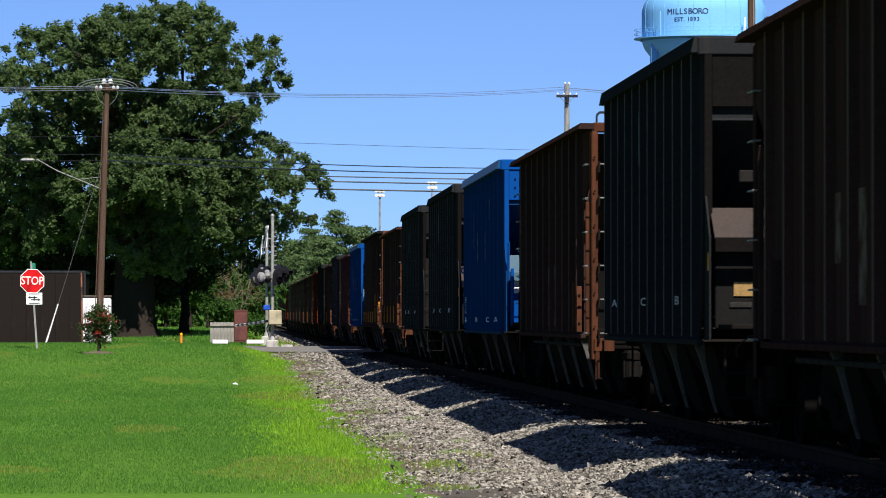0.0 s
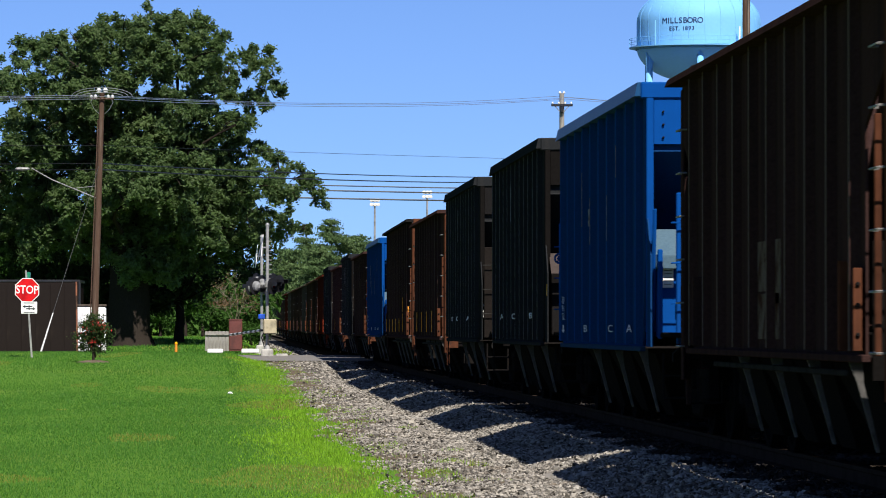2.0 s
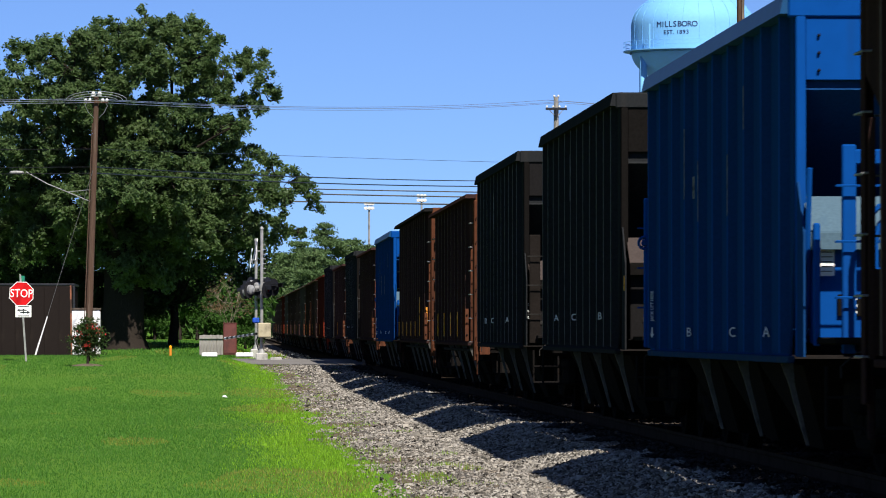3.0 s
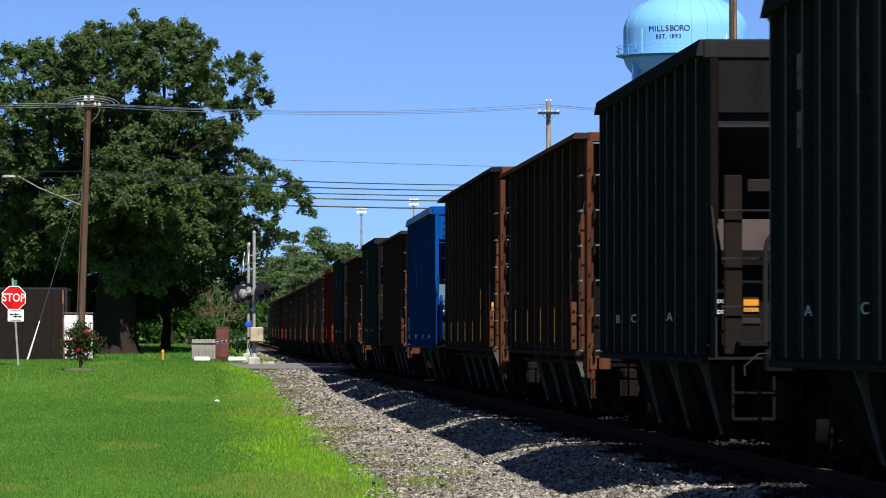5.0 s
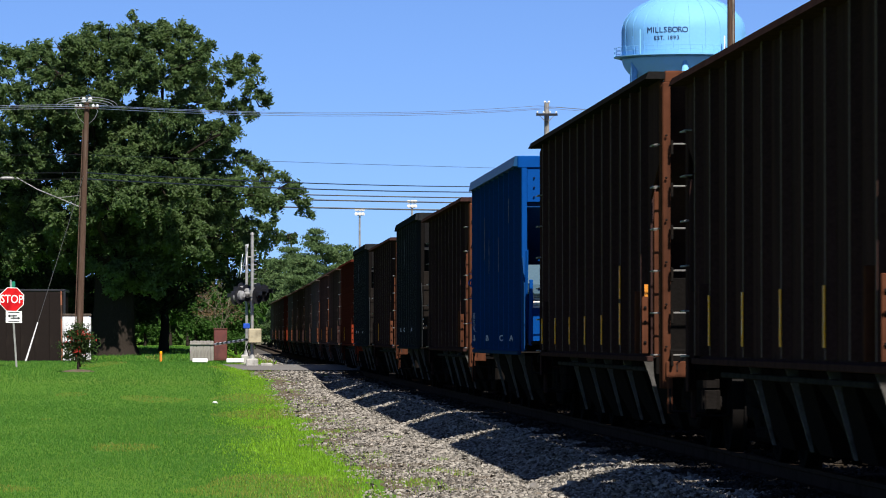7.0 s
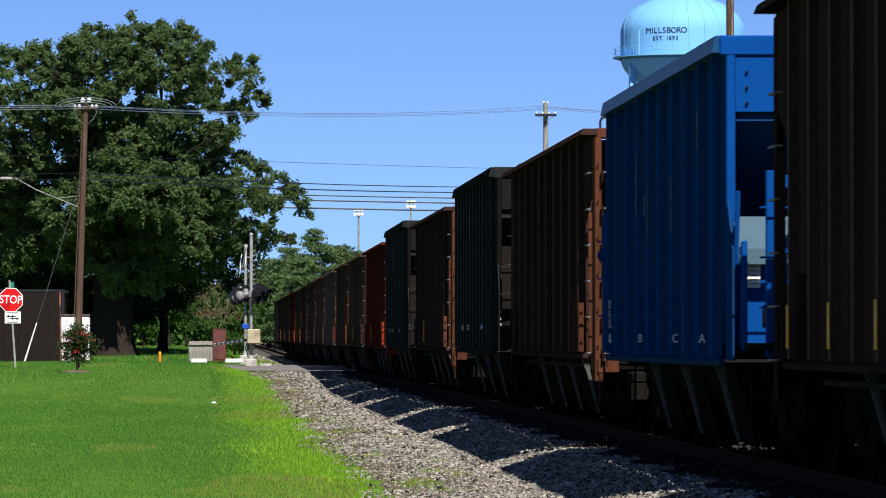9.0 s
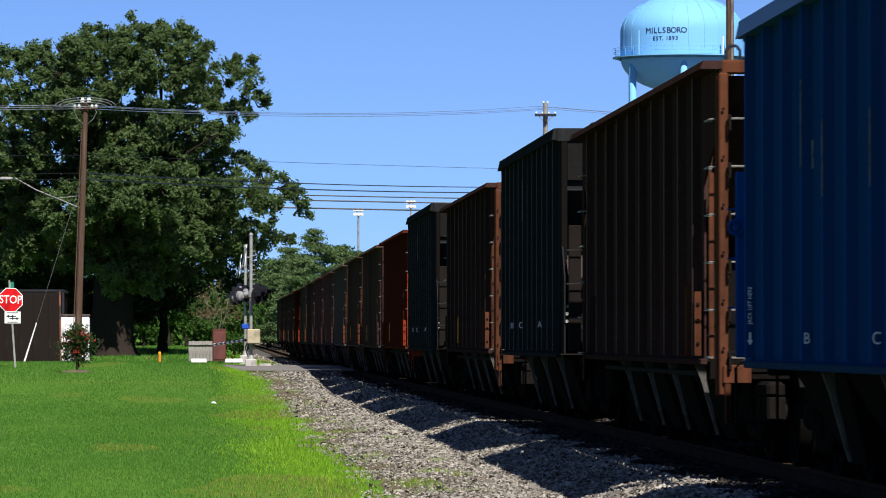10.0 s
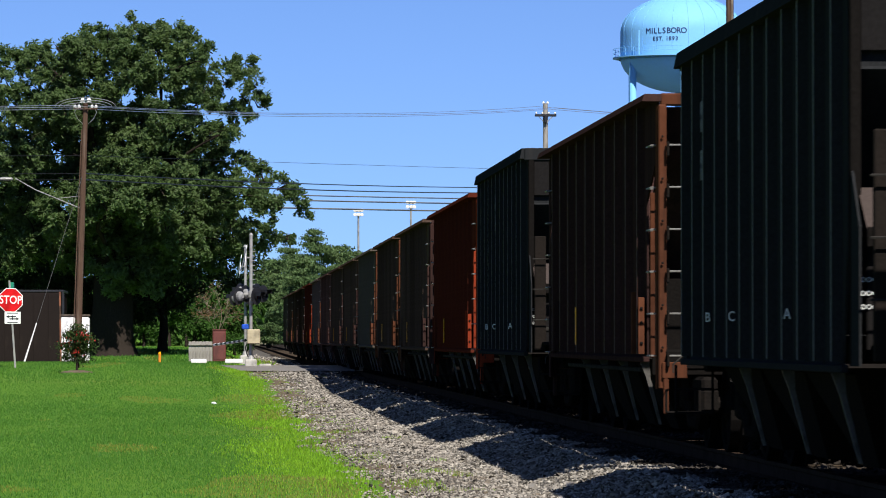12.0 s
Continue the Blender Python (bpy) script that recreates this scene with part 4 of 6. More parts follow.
def branching(t, lobes, trunk_r, fork_z, rng, bark, mains=9, twigs=3):
    """A few main limbs from the fork to far lobes; every other lobe hangs on the nearest limb already grown."""
    left = [q for q in lobes if abs(q[0]) < 5.5]
    picked = [max(left, key=lambda q: q[2])]
    while len(picked) < min(mains, len(left)):
        picked.append(max((q for q in left if q not in picked), key=lambda q: min((Vector(q[:3]) - Vector(w[:3])).length for w in picked)))
    order = picked + sorted((q for q in lobes if q not in picked), key=lambda q: Vector(q[:3]).length)
    grown = []
    for i, (x, y, z, r) in enumerate(order):
        verts, faces = [], []
        end = Vector((x, y, z))
        if i < len(picked):
            start, r0 = Vector((rng.uniform(-0.25, 0.25) * trunk_r, rng.uniform(-0.25, 0.25) * trunk_r, fork_z * rng.uniform(0.8, 1.0))), trunk_r * 0.16
        else:
            start, r0 = min(grown, key=lambda g: (g[0] - end).length + (2.0 if g[0].z > end.z + 0.5 else 0.0))
            r0 = min(r0 * 0.8, 0.10)
        pts = bend(start, end, rng, 7, 0.13)
        radii = [r0 * (1 - 0.82 * k / 7) for k in range(8)]
        grown += list(zip(pts, radii))[2:7]
        limb(verts, faces, pts, radii, 7)
        for _ in range(twigs):
            d = Vector((rng.gauss(0, 1), rng.gauss(0, 1), rng.gauss(0.2, 0.8))).normalized() * r * rng.uniform(0.7, 1.05)
            tw = bend(pts[rng.choice((5, 6, 7))], end + d, rng, 4)
            limb(verts, faces, tw, [0.030 * (1 - 0.7 * k / 4) for k in range(5)], 5)
        part("limb", soup("limb", verts, faces, bark, True), bark, t)


def tree(name, at, lobes, trunk_r, fork_z, leaf, size, per_m2, label, seed, bark=None, twigs=2, hollow=0.45, flat=1.0, category="tree", tufts=0, leaves=0):
    """A tapered trunk that forks, limbs to each lobe of the crown, twigs, and the crown itself."""
    bark = bark or BARK
    rng = random.Random(seed)
    t = thing(name, pose(*at), label, category)
    verts, faces = [], []
    limb(verts, faces, [(0, 0, -0.3), (0, 0, 0.1), (0, 0, 0.7), (0.05, 0, fork_z * 0.5), (0, 0.1, fork_z)], [trunk_r * 1.5, trunk_r * 1.25, trunk_r * 1.02, trunk_r * 0.92, trunk_r * 0.78], 14)
    part("trunk", soup("trunk", verts, faces, bark, True), bark, t)
    if tufts:
        branching(t, lobes, trunk_r, fork_z, rng, bark, 9, twigs)
        v, f = tuft_cloud(lobes, tufts, leaves, size, seed)
        part("crown", soup("crown", v.tolist(), f.tolist(), leaf), leaf, t)
        return t
    for x, y, z, r in lobes:
        verts, faces = [], []
        start = (rng.uniform(-0.3, 0.3) * trunk_r, rng.uniform(-0.3, 0.3) * trunk_r, fork_z * rng.uniform(0.7, 1.0))
        pts = bend(start, (x, y, z), rng)
        r0 = trunk_r * min(0.30, 0.07 + 0.09 * r)
        limb(verts, faces, pts, [r0 * (1 - 0.8 * i / 6) for i in range(7)], 7)
        for _ in range(twigs):
            d = Vector((rng.gauss(0, 1), rng.gauss(0, 1), rng.gauss(0.2, 0.8))).normalized() * r * rng.uniform(0.7, 1.05)
            tw = bend(pts[rng.choice((4, 5, 6))], Vector((x, y, z)) + d, rng, 4)
            limb(verts, faces, tw, [r0 * 0.24 * (1 - 0.8 * i / 4) + (0.010 if trunk_r > 0.2 else 0.005) for i in range(5)], 5)
        part("limb", soup("limb", verts, faces, bark, True), bark, t)
    part("crown", cloud_mesh("crown", leaf, lobes, per_m2, size, seed, flat, hollow), leaf, t)
    return t


def at_view(px, py, y):
    """Place at distance y, given across and down on the sight plan of the final aim."""
    return Vector(((px - 371.7) / LENS_F * y, y, 1.1 + (600.6 - py) / LENS_F * y))


def crown_plan(base, rows, depth, y, ovals=(), lean=0.0):
    """Lobes of a crown from a plan of (across, down, radius) at distance y, and ovals (across, down, half width, half height, count, radius) filled at random."""
    rng = random.Random(5)
    out = []
    rows = list(rows)
    for cx, cy, hw, hh, n, r in ovals:
        for k in range(n):
            f, a = math.sqrt((k + 0.5) / n), k * 2.39996 + rng.uniform(-0.3, 0.3)
            rows.append((cx + hw * f * math.cos(a), cy + hh * f * math.sin(a), r * rng.uniform(0.8, 1.2)))
    for px, py, r in rows:
        p = at_view(px, py, y) - Vector(base)
        rr = 0.96 * r / LENS_F * y
        back = depth * min(1.3, max(-1.0, (py - 330) / 150))       # the crown leans out over its foot
        out.append((p.x, p.y + 0.8 * rng.uniform(-depth, depth) + lean * back, p.z, rr))
    return out


def pine(at, height, radius, seed):
    """A pine: straight trunk, whorls of drooping branches, needle tufts along them, with a loose rounded outline."""
    rng = np.random.default_rng(seed)
    t = thing("pine_tree", pose(*at), "tall soft green pine beyond the crossing", "tree", "pines beyond the crossing")
    verts, faces = [], []
    limb(verts, faces, [(0, 0, -0.2), (0, 0, height * 0.5), (0.1, 0, height * 0.97)], [0.24, 0.15, 0.03], 8)
    part("trunk", soup("trunk", verts, faces, BARK, True), BARK, t)
    pts = []
    z = height * 0.10
    while z < height * 0.98:
        f = z / height
        reach = radius * (1.0 - 0.10 * abs(f - 0.3) / 0.3 if f < 0.45 else ((1 - f) / 0.55) ** 0.62)
        verts, faces = [], []
        for k in range(6):
            a = rng.uniform(0, 2 * math.pi)
            r = reach * rng.uniform(0.65, 1.12)
            tip = np.array((r * math.cos(a), r * math.sin(a), z + r * rng.uniform(-0.05, 0.22)))
            limb(verts, faces, [(0, 0, z), tuple(tip * 0.5 + np.array((0, 0, z * 0.5 + 0.06))), tuple(tip)], [0.05, 0.03, 0.01], 4)
            n = int(170 * r) + 50
            u = rng.random(n) ** 0.6
            q = np.array((0, 0, z)) * (1 - u)[:, None] + tip * u[:, None]
            pts.append(q + rng.normal(size=(n, 3)) * np.array((0.30, 0.30, 0.12)))
        part("whorl", soup("whorl", verts, faces, BARK, True), BARK, t)
        z += height * 0.055
    p = np.concatenate(pts)
    n = len(p)
    a, b = rng.normal(size=(n, 3)), rng.normal(size=(n, 3))
    a /= np.linalg.norm(a, axis=1)[:, None]
    b /= np.linalg.norm(b, axis=1)[:, None]
    s = 0.115 * rng.uniform(0.6, 1.4, n)[:, None]
    q = np.stack((p - a * s, p + b * s * 0.5, p + a * s, p - b * s * 0.5), 1).reshape(-1, 3)
    part("crown", soup("crown", q.tolist(), np.arange(4 * n).reshape(-1, 4).tolist(), PINE), PINE, t)


def build_trees():
    base = (-4.41, 212, 0.25)
    rows = ((235, 64, 32), (270, 56, 28), (310, 66, 34), (334, 74, 24), (190, 84, 34), (150, 76, 28), (110, 96, 34), (65, 106, 34), (25, 126, 36), (-25, 150, 45),
            (366, 92, 18), (335, 110, 26), (435, 122, 26), (413, 116, 12), (453, 150, 17), (462, 182, 16), (435, 186, 22), (446, 208, 9),
            (400, 150, 32), (370, 145, 30), (340, 180, 34), (318, 215, 32), (0, 215, 36), (405, 200, 28), (410, 235, 17), (385, 255, 32), (430, 287, 28), (465, 313, 28), (500, 332, 24), (526, 346, 22),
            (536, 370, 15), (495, 374, 30), (470, 345, 30), (490, 411, 20), (515, 425, 14), (455, 420, 30), (430, 385, 34), (440, 446, 22), (-60, 300, 80), (-60, 420, 70), (12, 168, 32))
    fills = ((200, 150, 170, 66, 16, 42), (190, 240, 200, 58, 16, 44), (300, 325, 170, 58, 13, 44), (70, 340, 150, 80, 12, 50), (90, 425, 120, 36, 6, 42), (330, 430, 110, 40, 7, 36), (230, 300, 100, 80, 8, 44))
    tree("oak_tree", base, crown_plan(base, rows, 4.8, 212, fills, 0.3) + crown_plan(base, (), 1.0, 207.0, ((245, 330, 95, 48, 10, 38),)) + crown_plan(base, (), 1.6, 210.5, ((215, 425, 110, 40, 9, 38), (330, 400, 90, 34, 6, 34), (225, 485, 60, 16, 4, 28))), 1.02, 4.6, LEAF, 0.104, 0, "large spreading oak with a dark furrowed trunk and dense green crown", 3, twigs=3, tufts=15.0, leaves=206)
    base = (-2.2, 219, 0.3)
    rows = ((-40, 330, 60), (60, 330, 60), (170, 300, 66), (270, 330, 60), (360, 340, 60), (40, 400, 80), (150, 420, 80), (260, 420, 70),
            (360, 430, 65), (430, 450, 45), (90, 500, 60), (200, 520, 50), (310, 510, 50), (-30, 480, 70), (400, 500, 40))
    tree("oak_tree", base, crown_plan(base, rows, 2.6, 217, ((90, 545, 190, 45, 14, 46),), 0.3), 0.22, 2.5, SHADELEAF, 0.12, 75, "slender second oak in shade behind the large one, its leaves darkened too", 4, twigs=1)
    # pines behind the crossing
    for k, (px, top_py, y, r) in enumerate(((556, 408, 425, 3.6), (512, 432, 440, 3.4), (604, 428, 432, 3.4), (640, 440, 445, 3.0), (475, 462, 470, 3.4), (440, 480, 500, 3.6), (535, 450, 410, 3.0))):
        p = at_view(px, top_py, y)
        pine((p.x, y, lawn_z(p.x, y)), p.z - lawn_z(p.x, y), r, 100 + k)
    for k, (px, py, r, y, mat) in enumerate(((300, 560, 40, 240, UNDER), (255, 575, 34, 236, UNDER), (345, 580, 34, 244, UNDER), (330, 530, 40, 246, UNDER), (415, 575, 34, 250, UNDER), (290, 500, 36, 250, LEAF), (430, 610, 18, 236, UNDER), (395, 600, 22, 246, UNDER))):
        p = at_view(px, py, y)
        r *= y / LENS_F
        base = (p.x, y, lawn_z(p.x, y))
        rng = random.Random(k)
        lobes = [(rng.uniform(-0.6, 0.6) * r, rng.uniform(-0.5, 0.5) * r, p.z - base[2] + rng.uniform(-0.6, 0.5) * r, r * rng.uniform(0.5, 0.75)) for _ in range(5)]
        tree("shrub", base, lobes, 0.07, 0.5, mat, 0.11, 60, "dense green shrub in the shade of the oak", 30 + k, twigs=1, category="shrub")
    p = at_view(385, 530, 228)
    base = (p.x, 228, lawn_z(p.x, 228))
    lobes = [(dx, dy, p.z - base[2] + dz, 0.55) for dx, dy, dz in ((-0.7, 0, 0.2), (0.1, 0.3, 0.6), (0.7, -0.2, 0.1), (-0.2, -0.3, -0.5), (0.6, 0.2, -0.7), (-0.8, 0.2, -0.8))]
    tree("small_tree", base, lobes, 0.10, 0.9, DRYLEAF, 0.05, 42, "small half-bare tree with reddish dry leaves and pale twigs", 50, bark=TWIG, twigs=18)
    # far woods close the horizon
    rng = random.Random(8)
    lobes = []
    for k in range(150):
        y = rng.uniform(600, 700)
        x = rng.uniform(-75, 14) if k < 105 else rng.uniform(22, 120)
        r = rng.uniform(2.5, 4.5)
        lobes.append((x, y, rng.uniform(1.5, 6.5) if x < 14 else rng.uniform(1, 5), r))
    tagged(new("woods", cloud_mesh("woods", PINE, lobes, 1.2, 0.8, 77)), "distant green woods along the horizon", "woods", kind="stuff")
    lobes = [(rng.uniform(-20, 2.2), rng.uniform(262, 285), rng.uniform(0.6, 3.4), rng.uniform(1.0, 1.7)) for _ in range(60)]
    lobes += [(rng.uniform(-22, -1.2), rng.uniform(264, 285), rng.uniform(3.0, 7.5), rng.uniform(1.2, 1.9)) for _ in range(55)]
    tagged(new("undergrowth", cloud_mesh("undergrowth", UNDER, lobes, 12, 0.24, 78)), "dark green undergrowth behind the oak", "undergrowth", kind="stuff")
    # flowering shrub at the pole's foot
    base = (-3.98, 141, lawn_z(-3.98, 141) - 0.02)
    lobes = [(0, 0, 1.0, 0.36), (-0.25, 0.05, 0.8, 0.26), (0.26, 0, 0.85, 0.28), (-0.05, -0.1, 1.25, 0.24), (0.15, 0.1, 0.55, 0.22), (-0.3, 0, 0.5, 0.15)]
    t = tree("flowering_shrub", base, lobes, 0.035, 0.35, SHADELEAF, 0.045, 750, "small green shrub with red blossom in bare soil", 60, twigs=3, category="shrub")
    part("blossom", cloud_mesh("blossom", FLOWER, [(0.12, -0.25, 1.15, 0.16), (-0.22, -0.25, 0.98, 0.13), (0.2, -0.2, 1.02, 0.13), (-0.02, -0.3, 0.62, 0.1)], 220, 0.035, 61), FLOWER, t, "red blossom")
    bm = B()
    spin(bm, [(0.55, 0.0), (0.45, 0.05), (0.2, 0.09), (0.02, 0.10)], 20)
    tagged(new("soil_patch", finish(bm, "soil_patch", DIRT, True)), "ring of bare brown soil round the shrub", "soil", kind="structure").matrix_basis = pose(base[0], base[1], base[2] + 0.0)


build_trees()


# ---- poles, wires and tower ----
def wire(a, b, sag, r, mat, label):
    a, b = Vector(a), Vector(b)
    verts, faces = [], []
    limb(verts, faces, [a.lerp(b, i / 12) - Vector((0, 0, 4 * sag * (i / 12) * (1 - i / 12))) for i in range(13)], [r] * 13, 5)
    tagged(new("wire", soup("wire", verts, faces, mat)), label, "wire", "overhead wires")


def insulator(parent, at, s=1.0):
    bm = B()
    spin(bm, [(0.03 * s, 0), (0.075 * s, 0.02 * s), (0.05 * s, 0.05 * s), (0.085 * s, 0.07 * s), (0.05 * s, 0.11 * s), (0.04 * s, 0.15 * s)], 10)
    part("insulator", bm, PORCELAIN, parent, "white porcelain insulator", m=Matrix.Translation(at))


def build_poles():
    y = 178.0
    foot, tip = at_view(137, 645, y), at_view(152, 184, y)
    foot.z = lawn_z(foot.x, y) - 0.1
    pole = thing("utility_pole", Matrix.Translation(foot), "weathered brown wooden utility pole with crossarm and insulators", "utility pole")
    d = tip - foot
    verts, faces = [], []
    limb(verts, faces, [d * (i / 8) for i in range(9)], [0.148 - 0.050 * i / 8 for i in range(9)], 12)
    part("shaft", soup("shaft", verts, faces, POLEWOOD, True), POLEWOOD, pole)
    bm = B()
    box(bm, (0.9, 0.06, 0.06), (0, 0, 0), None, 0.01)
    part("crossarm", bm, POLEWOOD, pole, m=Matrix.Translation(d + Vector((0, -0.17, -0.22))))
    for x in (-0.40, -0.24, 0.24, 0.40):
        insulator(pole, d + Vector((x, -0.17, -0.19)), 0.8)
    insulator(pole, d + Vector((-0.12, 0, 0.0)), 1.3)
    insulator(pole, d + Vector((0.12, 0, 0.02)), 1.3)
    bm = B()
    for s in (-1, 1):
        for lift, reach in ((0.24, 1.15), (0.15, 1.0), (0.05, 0.8)):
            tube(bm, [d + Vector((s * reach * math.sin(a), -0.17, -0.14 + (lift + 0.10) * math.cos(a))) for a in [radians(15 * k) for k in range(7)]], 0.012, 5)
        tube(bm, [d + Vector((s * x, -0.17, z)) for x, z in ((0.25, -0.05), (0.42, -0.35), (0.30, -0.6), (0.10, -0.8))], 0.010, 5)
    part("jumper_wire", bm, WIRE_BARE, pole)
    # street lamp on an arm
    p = d * 0.605
    bm = B()
    tip2 = at_view(14, 318, y) - foot
    tube(bm, [p, p.lerp(tip2, 0.62) + Vector((0, 0, 0.02)), p.lerp(tip2, 0.8) + Vector((0, 0, 0.10)), tip2 + Vector((0.3, 0, 0.03))], 0.020)
    tube(bm, [p + Vector((0, 0, 0.5)), p.lerp(tip2, 0.35)], 0.010)
    arm = part("lamp_arm", bm, GALV, pole, "grey street lamp arm")
    bm = B()
    spin(bm, [(0.03, -0.32), (0.10, -0.25), (0.13, -0.05), (0.11, 0.15), (0.05, 0.22)], 12, Matrix.Rotation(radians(90), 4, "Y") @ Matrix.Diagonal((0.55, 1, 1, 1)))
    part("lamp_head", bm, GALV, pole, "grey cobra-head street lamp", m=Matrix.Translation(tip2))
    bm = B()
    tube(bm, [Vector((-0.17, -0.12, 0.2)), d * 0.5 + Vector((-0.15, -0.1, 0)), d * 0.9 + Vector((-0.12, -0.08, 0))], 0.02)
    part("conduit", bm, POLEWOOD, pole)
    # guy wire with its guard
    ga = at_view(40, 645, 173)
    ga.z = lawn_z(ga.x, 173) - 0.05
    gb = foot + d * 0.74
    bm = B()
    rod(bm, ga - foot, gb - foot, 0.010, seg=5)
    part("guy_wire", bm, WIRE, pole)
    bm = B()
    for k in range(6):
        rod(bm, ga.lerp(gb, 0.235 * k / 6) - foot, ga.lerp(gb, 0.235 * (k + 1) / 6) - foot, 0.038 - 0.003 * k, seg=8)
    part("guy_guard", bm, GUARD, pole, "white plastic guy guard")
    # poles beyond the track
    def far_pole(px, top_z, y, label, arm=True):
        f = at_view(px, 600, y)
        f.z = lawn_z(f.x, y) - 0.1
        t = thing("utility_pole", Matrix.Translation(f), label, "utility pole")
        verts, faces = [], []
        limb(verts, faces, [(0, 0, (top_z - f.z) * i / 6) for i in range(7)], [0.19 - 0.06 * i / 6 for i in range(7)], 12)
        part("shaft", soup("shaft", verts, faces, POLEWOOD if not arm else GREYWOOD, True), POLEWOOD, t)
        h = top_z - f.z
        if arm:
            bm = B()
            box(bm, (1.15, 0.10, 0.13), (0, 0, 0), None, 0.01)
            part("crossarm", bm, DARKMETAL, t, m=pose(0, -0.18, h - 0.65))
            bm = B()
            for s in (-1, 1):
                rod(bm, (s * 0.45, -0.18, h - 0.62), (s * 0.06, -0.16, h - 1.05), 0.02, seg=5)
            part("brace", bm, GREYWOOD, t)
            for x in (-0.5, -0.17, 0.17, 0.5):
                insulator(t, (x, -0.18, h - 0.58), 0.75)
            insulator(t, (-0.10, 0, h - 0.03), 0.9)
            insulator(t, (0.12, 0, h - 0.03), 0.9)
            bm = B()
            box(bm, (0.16, 0.3, 0.4), (0, 0, 0), None, 0.03)
            part("transformer_bracket", bm, DARKMETAL, t, m=pose(0, -0.2, h - 0.85))
        else:
            bm = B()
            tube(bm, [(0.06, -0.19, 0.1), (0.06, -0.16, h - 0.3)], 0.035)
            part("conduit", bm, TWIG, t, "pale conduit")
            bm = B()
            box(bm, (2.2, 0.1, 0.12), (0, -0.15, h - 0.4), None, 0.01)
            part("crossarm", bm, GREYWOOD, t)
        return f, top_z
    f2, z2 = far_pole(966, 13.7, 250, "grey wooden utility pole with dark crossarm behind the train")
    f3, z3 = far_pole(1295, 16.2, 170, "dark brown wooden utility pole with conduit beside the water tower", False)
    top = foot + d
    for dx, dz in ((-0.5, -0.08), (0.5, -0.14), (0.2, -0.22)):
        wire(top + Vector((dx * 0.3, -0.1, dz)), (f2.x + dx, 249.8, z2 + dz - 0.1), 0.35, 0.011, WIRE_BARE, "thin pale overhead power wire across the track")
        wire(top + Vector((dx * 0.3, -0.1, dz)), (-45, 150, top.z + dz - 0.2), 0.5, 0.011, WIRE_BARE, "thin pale overhead power wire across the track")
        wire((f2.x + dx, 249.8, z2 + dz - 0.1), (70, 300, z2 + dz), 0.4, 0.011, WIRE_BARE, "thin pale overhead power wire across the track")
    a, b = foot + d * 0.805, at_view(515, 284, 196)
    wire(a, a + (b - a) * 7.0 + Vector((0, 0, 0.1)), 0.25, 0.008, WIRE, "dark overhead service wire from the wooden pole")
    wire(a, a + Vector((-40, -20, 0.4)), 0.4, 0.010, WIRE, "dark overhead service wire from the wooden pole")
    for py, qy, r in ((308, 331.5, 0.022), (319, 341, 0.026)):
        a, b = at_view(149, py, y), at_view(966, qy, 249.8)
        wire(a, b, 0.17, r, WIRE, "dark overhead service wire from the wooden pole")
        wire(a, a + Vector((-40, -20, 0.4)), 0.4, 0.012, WIRE, "dark overhead service wire from the wooden pole")
        wire(b, b + Vector((50, 40, 0.6)), 0.4, r, WIRE, "dark overhead service wire from the wooden pole")
    for z, r in ((9.08, 0.034), (8.80, 0.040), (8.37, 0.045)):
        wire((-40, 250, z + 1.2), (46, 270, z - 0.05), 0.55, r, WIRE, "thick black overhead cable beyond the oak")


build_poles()


def build_floodlights():
    for px, py in ((634, 380), (727, 366)):
        p = at_view(px, py, 500)
        gz = lawn_z(p.x, 500)
        t = thing("floodlight_mast", pose(p.x, 500, gz), "slim grey sports-ground floodlight mast", "floodlight", "floodlight masts")
        bm = B()
        rod(bm, (0, 0, -0.2), (0, 0, p.z - gz), 0.16, 0.10)
        part("mast", bm, GALV, t)
        bm = B()
        box(bm, (0.9, 0.08, 0.08), (0, 0, p.z - gz - 0.15), None, 0.01)
        box(bm, (0.9, 0.08, 0.08), (0, 0, p.z - gz + 0.3), None, 0.01)
        part("lamp_bar", bm, GALV, t)
        for dx in (-0.36, 0.02, 0.36):
            for dz in (-0.05, 0.42):
                bm = B()
                spin(bm, [(0.06, -0.14), (0.13, -0.07), (0.19, 0.08), (0.19, 0.11)], 12, Matrix.Rotation(radians(70), 4, "X"))
                part("lamp", bm, GALV, t, m=pose(dx, -0.15, p.z - gz + dz))


build_floodlights()


